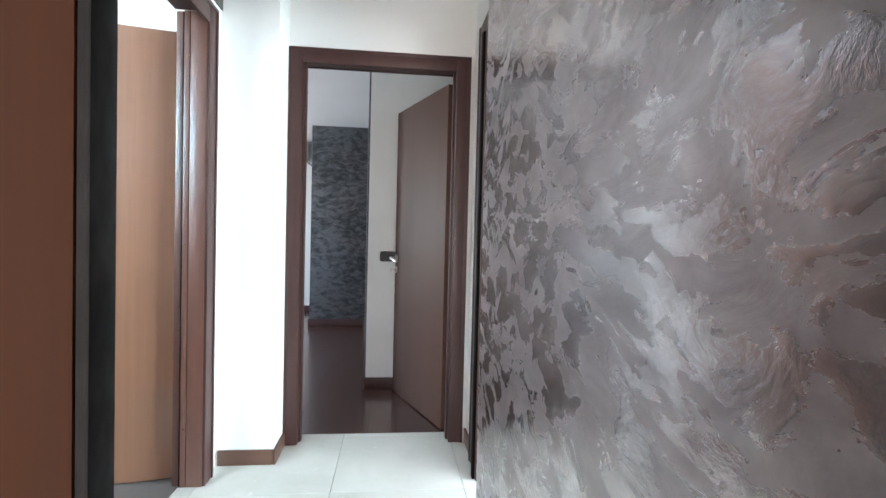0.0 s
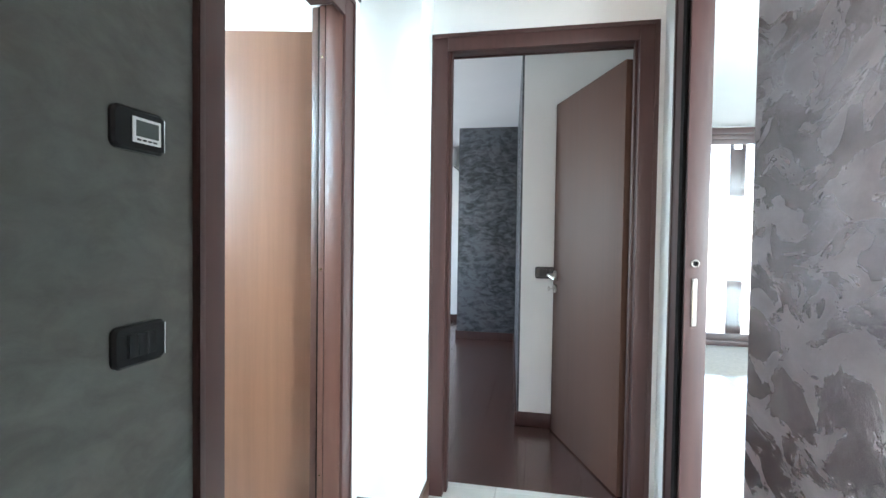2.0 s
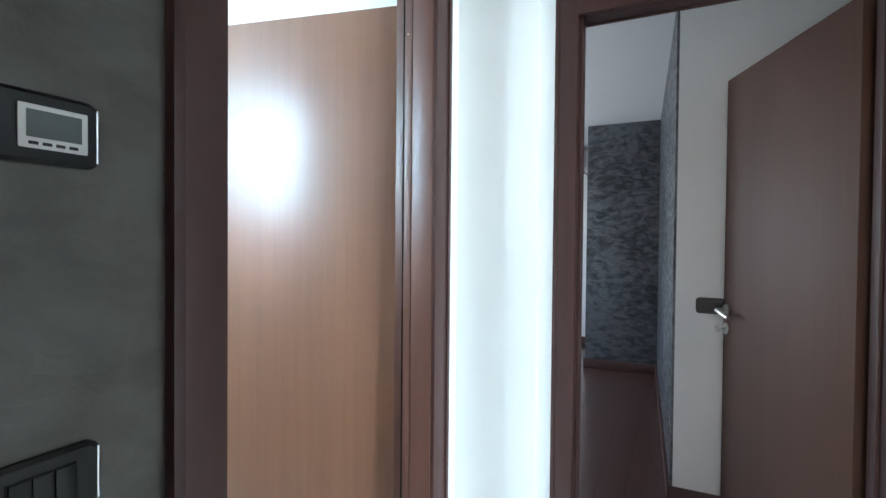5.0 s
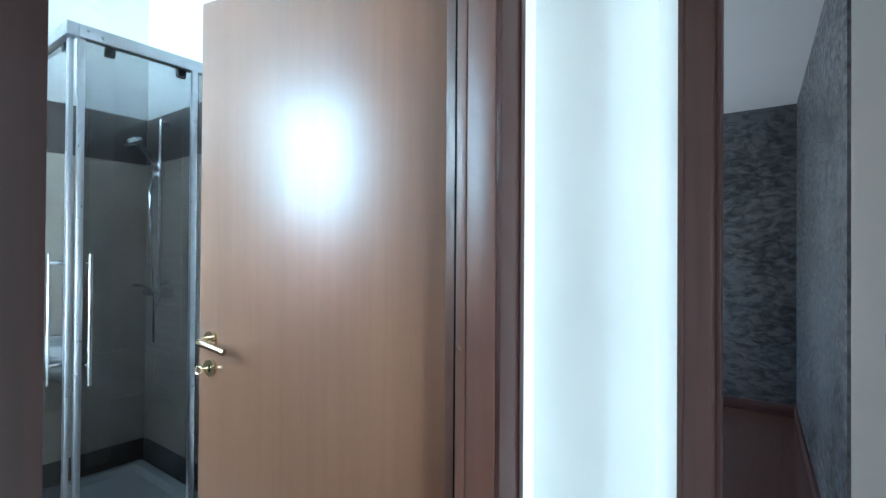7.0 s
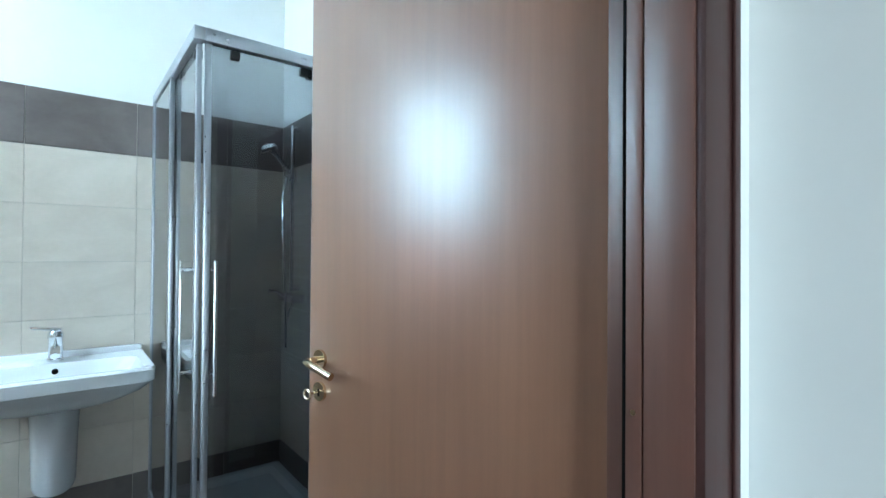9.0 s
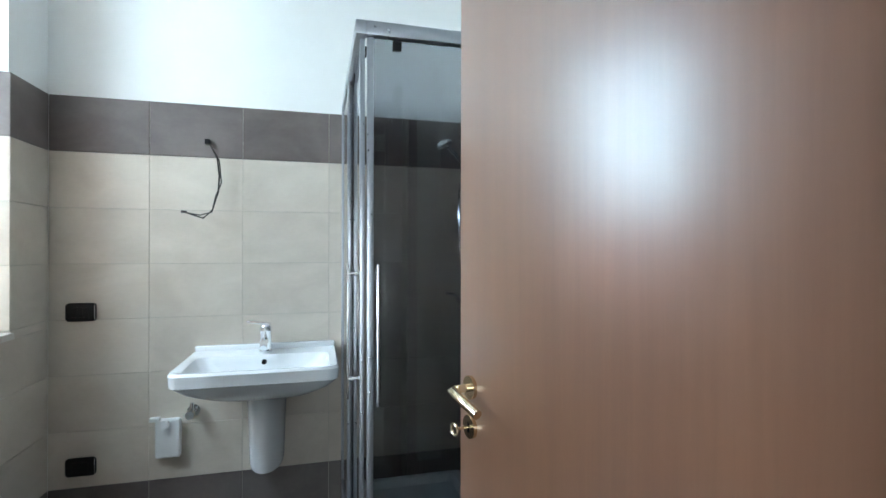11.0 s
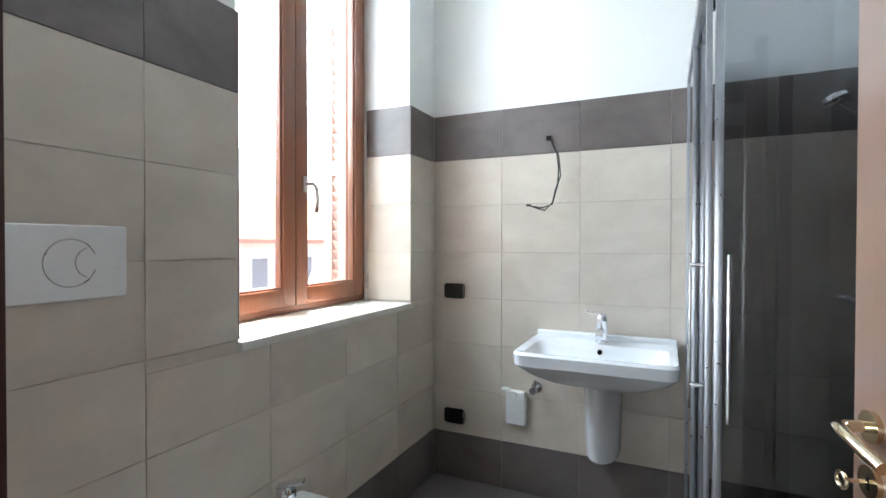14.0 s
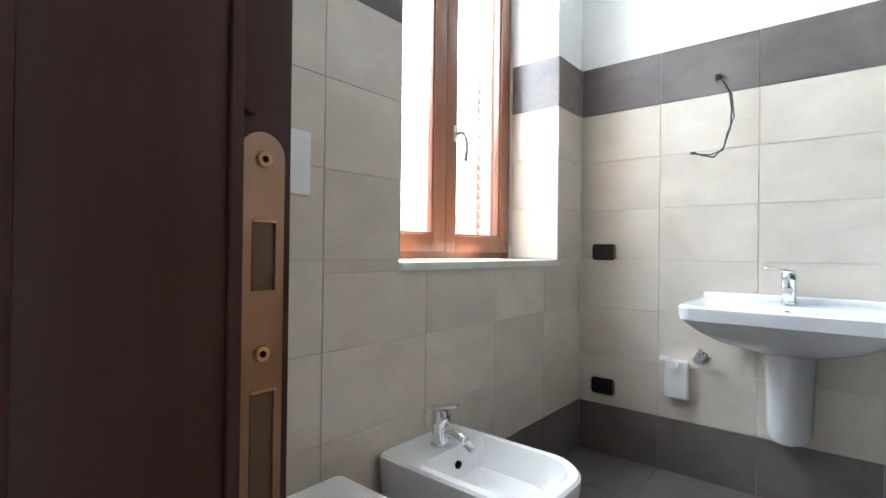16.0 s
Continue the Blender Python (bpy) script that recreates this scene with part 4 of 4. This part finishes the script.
bd, _r = pan("bidet", "white ceramic bidet against the tiled window wall", "bidet", -1.07, 0.36, 0.54, 0.415, True)
part("overflow", cyl(bmesh.new(), (-1.07, BW + 0.168, 0.372), (-1.07, BW + 0.178, 0.370), 0.012, 14), M_RUBBER_SHADE, bd)
wc, ring = pan("toilet", "white ceramic toilet with closed lid below the flush plate", "toilet", -0.53, 0.36, 0.54, 0.40, False)
part("lid", loft([ring(0.402, 0.05, 0.545, 0.182, 0.14), ring(0.425, 0.05, 0.545, 0.182, 0.14), ring(0.432, 0.055, 0.538, 0.176, 0.135)]), M_PLASTIC, wc)
bt = thing("bidet_tap", "chrome single-lever mixer tap on the bidet", "tap", (-1.07, BW + 0.10, 0.415))
TY = BW + 0.10
part("body", loft([[(-1.07 + r * math.cos(2 * math.pi * k / 20), TY + r * math.sin(2 * math.pi * k / 20), z) for k in range(20)] for r, z in ((0.033, 0.415), (0.033, 0.421), (0.029, 0.426), (0.0285, 0.470), (0.031, 0.482), (0.0315, 0.512), (0.027, 0.526), (0.014, 0.532))]), M_CHROME, bt)
part("spout", loft([rounded(-1.07, y, z, 0.021, 0.018, 0.012) for y, z in ((TY + 0.012, 0.438), (TY + 0.012, 0.472))]), M_CHROME, bt)
part("spout_arm", tube([(-1.07, TY + 0.01, 0.458), (-1.07, TY + 0.05, 0.462), (-1.07, TY + 0.088, 0.452)], 0.0185, 14), M_CHROME, bt)
part("nozzle_joint", ball(bmesh.new(), (-1.07, TY + 0.094, 0.449), 0.0175), M_CHROME, bt)
part("nozzle", cyl(bmesh.new(), (-1.07, TY + 0.098, 0.447), (-1.07, TY + 0.128, 0.431), 0.0125, 14), M_STEEL, bt, "satin steel nozzle")
bm = box_bm(-0.018, 0.018, -0.028, 0.062, -0.0045, 0.0055, 0.004)
bm.transform(pose(-1.07, TY - 0.004, 0.531, 12, 0, 25))
part("lever", bm, M_CHROME, bt)
fp = thing("flush_plate", "white plastic dual flush plate on the tiles", "flush plate", (-0.508, BW, 1.252))
part("cover", box_bm(-0.632, -0.384, BW + 0.001, BW + 0.016, 1.169, 1.335, 0.006, 3), M_PLASTIC, fp)
for cx, r, a0, a1 in ((-0.511, 0.052, 20, 340), (-0.554, 0.034, 110, 250)):
    pts = [(cx - r * math.cos(radians(a)), BW + 0.0165, 1.252 + r * math.sin(radians(a))) for a in range(a0, a1 + 1, 10)]
    part("button_ring", tube(pts, 0.0016, 6), M_STEEL, fp)

# ---- shower ----
SX0, SX1, SY0, SY1, ST = BX + 0.004, -1.40, 2.578, BN - 0.006, 2.05
tr = thing("shower_tray", "white shower tray in the corner", "shower tray", (-1.87, 2.92, 0))
part("rim", loft([rounded((SX0 + SX1) / 2, (SY0 + SY1) / 2, z, (SX1 - SX0) / 2 + 0.02 - i, (SY1 - SY0) / 2 - i, 0.03) for z, i in ((0.0, 0), (0.125, 0), (0.135, 0.008), (0.135, 0.05), (0.105, 0.07), (0.100, 0.12))]), M_TRAY, tr)
part("drain", cyl(bmesh.new(), (-1.87, 2.92, 0.1005), (-1.87, 2.92, 0.106), 0.045, 20), M_CHROME, tr)
en = thing("shower_enclosure", "smoked glass corner shower enclosure with aluminium profiles", "shower", (SX1, SY0, 0.135))
ZB = 0.137
for x0, x1, y0, y1, nm in ((SX0, SX0 + 0.03, SY0, SY0 + 0.03, "wall_profile"), (SX1 - 0.03, SX1, SY1 - 0.03, SY1, "wall_profile")):
    part(nm, box_bm(x0, x1, y0, y1, ZB, ST, 0.004), M_ALU, en)
for z0, z1 in ((ST - 0.045, ST), (ZB, ZB + 0.03)):
    part("rail", box_bm(SX0 + 0.03, SX1, SY0, SY0 + 0.035, z0, z1, 0.004), M_ALU, en)
    part("rail", box_bm(SX1 - 0.035, SX1, SY0 + 0.035, SY1 - 0.03, z0, z1, 0.004), M_ALU, en)
GZ0, GZ1 = ZB + 0.03, ST - 0.045


def pane(x0, x1, y0, y1):
    g = part("glass_panel", box_bm(x0, x1, y0, y1, GZ0, GZ1), M_SHGLASS, en, "smoked glass panel", smooth=False)
    return g


XM = SX1 - 0.46
pane(SX0 + 0.03, XM, SY0 + 0.006, SY0 + 0.012)
pane(XM - 0.04, SX1 - 0.045, SY0 + 0.022, SY0 + 0.028)
YM = 3.0
pane(SX1 - 0.012, SX1 - 0.006, YM, SY1 - 0.03)
pane(SX1 - 0.028, SX1 - 0.022, SY0 + 0.045, YM + 0.03)
part("stile", box_bm(XM - 0.02, XM + 0.004, SY0 + 0.002, SY0 + 0.018, GZ0, GZ1, 0.003), M_ALU, en)
part("stile", box_bm(XM - 0.045, XM - 0.022, SY0 + 0.019, SY0 + 0.033, GZ0, GZ1, 0.003), M_ALU, en)
part("stile", box_bm(SX1 - 0.062, SX1 - 0.038, SY0 + 0.017, SY0 + 0.033, GZ0, GZ1, 0.003), M_ALU, en)
part("stile", box_bm(SX1 - 0.033, SX1 - 0.017, SY0 + 0.038, SY0 + 0.060, GZ0, GZ1, 0.003), M_ALU, en)
part("stile", box_bm(SX1 - 0.017, SX1 - 0.001, YM - 0.006, YM + 0.018, GZ0, GZ1, 0.003), M_ALU, en)
for x, y, dx, dy in ((SX1 - 0.084, SY0 + 0.022, 0, -1), (SX1 - 0.022, SY0 + 0.071, 1, 0)):
    hd = part("handle", box_bm(x + dx * 0.040 - (0.004 if dx else 0.006), x + dx * 0.040 + (0.004 if dx else 0.006), y + dy * 0.040 - (0.004 if dy else 0.006), y + dy * 0.040 + (0.004 if dy else 0.006), 0.815, 1.268, 0.003), M_CHROME, en, "long chrome bar handle")
    for z in (0.885, 1.235):
        part("standoff", cyl(bmesh.new(), (x, y, z), (x + dx * 0.038, y + dy * 0.038, z), 0.007, 10), M_CHROME, hd)
for y in (2.70, 2.95):
    part("roller", box_bm(SX1 - 0.045, SX1 - 0.020, y, y + 0.03, GZ1 - 0.032, GZ1 - 0.002, 0.003), M_BLACK, en)
for x in (SX1 - 0.12, SX1 - 0.38):
    part("roller", box_bm(x, x + 0.03, SY0 + 0.020, SY0 + 0.045, GZ1 - 0.032, GZ1 - 0.002, 0.003), M_BLACK, en)
RX = -2.075
rs = thing("shower_riser", "chrome shower riser rail with round hand shower", "hand shower", (RX, BN, 1.4))
part("rail", cyl(bmesh.new(), (RX, BN - 0.045, 1.10), (RX, BN - 0.045, 1.95), 0.010, 14), M_CHROME, rs)
for z in (1.115, 1.935):
    part("bracket", cyl(bmesh.new(), (RX, BN - 0.045, z), (RX, BN - 0.001, z), 0.014, 14), M_CHROME, rs)
part("slider", cyl(bmesh.new(), (RX, BN - 0.045, 1.66), (RX, BN - 0.045, 1.72), 0.020, 14), M_CHROME, rs)
part("holder", cyl(bmesh.new(), (RX, BN - 0.045, 1.69), (RX, BN - 0.085, 1.70), 0.016, 14), M_CHROME, rs)
part("handset", tube([(RX, BN - 0.060, 1.700), (RX, BN - 0.085, 1.735), (RX, BN - 0.115, 1.775), (RX, BN - 0.150, 1.805)], 0.012, 12), M_CHROME, rs)
hb = loft([[(r * math.cos(2 * math.pi * k / 24), r * math.sin(2 * math.pi * k / 24), z) for k in range(24)] for r, z in ((0.036, -0.016), (0.044, -0.012), (0.046, 0.0), (0.038, 0.014), (0.018, 0.024))])
hb.transform(Matrix.Translation((RX, BN - 0.172, 1.815)) @ Euler((radians(24), 0, 0)).to_matrix().to_4x4())
part("shower_head", hb, M_CHROME, rs)
part("hose", tube([(RX, BN - 0.075, 1.675), (RX + 0.015, BN - 0.10, 1.58), (RX + 0.03, BN - 0.10, 1.35), (RX + 0.05, BN - 0.09, 1.0), (RX + 0.02, BN - 0.08, 0.82), (RX - 0.03, BN - 0.06, 0.95), (RX - 0.04, BN - 0.02, 1.04)], 0.007, 8), M_CHROME, rs)
mx = thing("shower_mixer", "chrome shower mixer on the tiled wall", "tap", (RX - 0.04, BN, 1.05))
part("bar", cyl(bmesh.new(), (RX - 0.14, BN - 0.05, 1.06), (RX + 0.06, BN - 0.05, 1.06), 0.020, 16), M_CHROME, mx)
part("lever", tube([(RX - 0.04, BN - 0.07, 1.07), (RX - 0.04, BN - 0.11, 1.10), (RX - 0.04, BN - 0.15, 1.105)], 0.008, 8), M_CHROME, mx)
for dx in (-0.12, 0.04):
    part("escutcheon", cyl(bmesh.new(), (RX + dx, BN - 0.05, 1.06), (RX + dx, BN - 0.001, 1.06), 0.022, 16), M_CHROME, mx)
bkt = thing("wall_hook", "small dark hook high on the shower wall", "hook", (-1.95, BN, 2.2))
part("hook", box_bm(-1.965, -1.94, BN - 0.03, BN + 0.003, 2.16, 2.22, 0.006), M_BLACK, bkt)

# towel radiator behind the open door
rd = thing("towel_radiator", "white ladder towel radiator on the bathroom wall", "radiator", (-0.98, BN, 0.6))
for x in (-1.20, -0.76):
    part("upright", cyl(bmesh.new(), (x, BN - 0.06, 0.55), (x, BN - 0.06, 1.75), 0.017, 14), M_PLASTIC, rd)
    for z in (0.62, 1.68):
        part("wall_mount", cyl(bmesh.new(), (x, BN - 0.06, z), (x, BN - 0.001, z), 0.010, 10), M_PLASTIC, rd)
for k in range(22):
    if k in (7, 15):
        continue
    z = 0.60 + k * 0.052
    part("rung", cyl(bmesh.new(), (-1.20, BN - 0.06, z), (-0.76, BN - 0.06, z), 0.011, 12), M_PLASTIC, rd)

# ---- outside ----
solid("ground", box_bm(-150, 150, -200, 150, -4.2, -4.0), M_GROUND, "grey ground outside the building", "ground")


def house(name, label, x0, x1, y0, y1, eave, ridge, cols, z_rows, base=-4.0):
    h = thing(name, label, "house", ((x0 + x1) / 2, (y0 + y1) / 2, base))
    part("wall", box_bm(x0, x1, y0, y1, base, eave), M_FACADE, h, smooth=False)
    ym = (y0 + y1) / 2
    o = 0.7
    ringa = [(x0 - o, y1 + o, eave - 0.12), (x0 - o, y1 + o, eave + 0.06), (x0 - o, ym, ridge), (x0 - o, y0 - o, eave + 0.06), (x0 - o, y0 - o, eave - 0.12)]
    part("roof", loft([ringa, [(x1 + o, p[1], p[2]) for p in ringa]]), M_ROOF, h, smooth=False)
    for cx in cols:
        for z in z_rows:
            wd = part("window", box_bm(cx - 0.45, cx + 0.45, y1, y1 + 0.03, z, z + 1.3), M_SHUT, h, "grey shuttered window", smooth=False)
            part("surround", box_bm(cx - 0.58, cx + 0.58, y1 - 0.01, y1 + 0.018, z - 0.12, z + 1.42), M_FACADE, wd, smooth=False)
    return h


house("house", "pale plastered house with a red tiled roof across the street", -24, -8, -24, -14, 1.4, 4.2, (-22, -19, -16, -13, -10), (-0.7, -3.2))
house("house", "low pale house with a wide red roof beyond the courtyard", -6, 8, -30, -18, 0.9, 3.2, (-4, -1, 2, 5), (-1.2, -3.4))


# ---- tiles, planks ----
def chamfer_tile(w, h, t, c=0.0008):
    """A tile lying in local x (w) and z (h), its face at y = t, edges chamfered."""
    bm = bmesh.new()
    a = [bm.verts.new(p) for p in ((0, 0, 0), (w, 0, 0), (w, 0, h), (0, 0, h))]
    b = [bm.verts.new(p) for p in ((0, t - c, 0), (w, t - c, 0), (w, t - c, h), (0, t - c, h))]
    d = [bm.verts.new(p) for p in ((c, t, c), (w - c, t, c), (w - c, t, h - c), (c, t, h - c))]
    for i in range(4):
        j = (i + 1) % 4
        bm.faces.new((a[i], a[j], b[j], b[i]))
        bm.faces.new((b[i], b[j], d[j], d[i]))
    bm.faces.new(d)
    bmesh.ops.recalc_face_normals(bm, faces=bm.faces)
    return bm


TILE_MESH = {}


def tile(parent, name, m, w, h, t, material):
    key = (name, round(w, 3), round(h, 3), t, material.name)
    if key not in TILE_MESH:
        TILE_MESH[key] = mesh_of(name, chamfer_tile(w, h, t), material, smooth=False)
    o = new(name, TILE_MESH[key])
    o.parent = parent
    o.matrix_basis = m
    return o


G = 0.0022


def tile_field(label, name, turn, u_cuts, rows, holes=()):
    """Wall tiles on a plane given by turn (local x along the wall, y out of it). holes: u0, u1, z0, z1."""
    f = tagged(new(name, mesh_of(name, box_bm(u_cuts[0], u_cuts[-1], -0.007, -0.004, 0, 2.0), M_GROUT, False)), label, "tiles", "", "structure")
    if holes:
        bpy.data.meshes.remove(f.data)
        bm = bmesh.new()
        u0, u1, z0, z1 = holes[0]
        bx(bm, u_cuts[0], u0, -0.007, -0.004, 0, 2.0)
        bx(bm, u1, u_cuts[-1], -0.007, -0.004, 0, 2.0)
        bx(bm, u0, u1, -0.007, -0.004, 0, z0)
        f = tagged(new(name, mesh_of(name, bm, M_GROUT, False)), label, "tiles", "", "structure")
    f.matrix_basis = turn
    for a, b in zip(u_cuts, u_cuts[1:]):
        for k in range(rows):
            z0, z1 = k * 0.25, k * 0.25 + 0.25
            mat = M_TILE_D if k in (0, rows - 1) else M_TILE_L
            pieces = [(a, b, z0, z1)]
            for h0, h1, hz0, hz1 in holes:
                nxt = []
                for p, q, r, s in pieces:
                    if q <= h0 or p >= h1 or s <= hz0 or r >= hz1:
                        nxt.append((p, q, r, s))
                        continue
                    low = max(r, hz0)
                    if p < h0:
                        nxt.append((p, h0, r if r >= hz0 else hz0, s))
                    if q > h1:
                        nxt.append((h1, q, low, s))
                    if r < hz0:
                        nxt.append((p, q, r, hz0))
                pieces = nxt
            for p, q, r, s in pieces:
                if q - p > 0.012 and s - r > 0.012:
                    tile(f, "tile", pose(p + G / 2, -0.004, r + G / 2), q - p - G, s - r - G, 0.0045, mat)
    return f


# back wall: local x runs along +y seen from the room towards -x
tile_field("beige and brown-grey wall tiles behind the washbasin", "tiles_back", pose(BX, 0, 0, 0, 0, 90) @ Matrix.Diagonal((1, -1, 1, 1)), [BW, 1.71, 2.112, 2.516, 2.92, BN], 8)
tile_field("beige and brown-grey wall tiles round the window", "tiles_window", pose(0, BW, 0), [BX, -1.938, -1.523, -1.106, -0.685, -0.270, L1], 8, ((WX0, WX1, WZ0, 9),))
tile_field("beige and brown-grey wall tiles beside the shower", "tiles_shower", pose(0, BN, 0) @ Matrix.Diagonal((1, -1, 1, 1)), [BX, -1.94, -1.54, -1.14, -0.74, -0.34, L1], 8)
# window reveals
for nm, m in (("tiles_reveal_west", pose(WX0 + 0.004, 0, 0, 0, 0, 90) @ Matrix.Diagonal((1, -1, 1, 1))), ("tiles_reveal_east", pose(WX1 - 0.004, 0, 0, 0, 0, 90))):
    f = tagged(new(nm, mesh_of(nm, box_bm(1.046, BW - 0.008, -0.006, -0.003, 0.992, 2.0), M_GROUT, False)), "tiled reveal of the bathroom window", "tiles", "", "structure")
    f.matrix_basis = m
    for k in range(3, 8):
        z0, z1 = max(0.992, k * 0.25), k * 0.25 + 0.25
        if z1 - z0 > 0.02:
            tile(f, "tile", pose(1.047, -0.003, z0 + G / 2), BW - 1.047 + 0.0005, z1 - z0 - G, 0.004, M_TILE_D if k == 7 else M_TILE_L)

# floors
bf2 = tagged(new("tiles_bath_floor", mesh_of("tiles_bath_floor", box_bm(BX, L1, BW, BN, -0.012, -0.010), M_GROUT_D, False)), "brown-grey bathroom floor tiles", "tiles", "", "structure")
x = BX
while x < L1:
    y = BW
    while y < BN:
        w, h = min(0.4, L1 + 0.02 - x), min(0.4, BN - y)
        if w > 0.02 and h > 0.02:
            tile(bf2, "tile", Matrix.Translation((x + G / 2, y + G / 2, -0.010)) @ Matrix(((1, 0, 0, 0), (0, 0, 1, 0), (0, 1, 0, 0), (0, 0, 0, 1))), w - G, h - G, 0.010, M_TILE_F)
        y += 0.4
    x += 0.4
TURN_FLOOR = Matrix(((1, 0, 0, 0), (0, 0, 1, 0), (0, 1, 0, 0), (0, 0, 0, 1)))
hf = tagged(new("tiles_hall_floor", mesh_of("tiles_hall_floor", box_bm(L1 + 0.02, 6.3, -2.0, VY + 0.25, -0.014, -0.011), M_GROUT, False)), "cream stoneware floor tiles of hall and living room", "tiles", "", "structure")
nx = int((6.3 + 0.533) / 0.6) + 1
for i in range(-1, nx):
    for j in range(-4, 13):
        x0, y0 = 0.65 + (i - 1) * 0.6, 3.39 + (j - 9) * 0.6
        x1, y1 = x0 + 0.6, y0 + 0.6
        x0, x1, y0, y1 = max(x0, L1 + 0.021), min(x1, 6.3), max(y0, -2.0), min(y1, VY + 0.25)
        if x1 - x0 < 0.02 or y1 - y0 < 0.02:
            continue
        if y0 > END1 - 0.02 and x1 < R2:
            continue
        if y1 > END1 and x1 <= R2 + 0.3 and x0 < R2 - 0.05:
            y1 = END1
            if y1 - y0 < 0.02:
                continue
        tile(hf, "tile", Matrix.Translation((x0 + G / 2, y0 + G / 2, -0.011)) @ TURN_FLOOR, x1 - x0 - G, y1 - y0 - G, 0.011, M_TILE_H)
pf = tagged(new("bedroom_parquet", mesh_of("bedroom_parquet", box_bm(-2.3, 1.45, END1, FY, -0.012, -0.010), M_GROUT_D, False)), "dark brown wooden parquet planks of the bedroom", "parquet", "", "structure")
rnd = random.Random(4)
x = -2.3
while x < 1.42:
    y = END1 + 0.001 - rnd.uniform(0, 0.9)
    while y < FY:
        y0, y1 = max(y, END1 + 0.001), min(y + 1.2, FY)
        if y1 - y0 > 0.03:
            tile(pf, "plank", Matrix.Translation((x, y0, -0.010)) @ TURN_FLOOR, 0.1396, y1 - y0 - 0.0005, 0.010, M_PLANK)
        y += 1.2
    x += 0.14
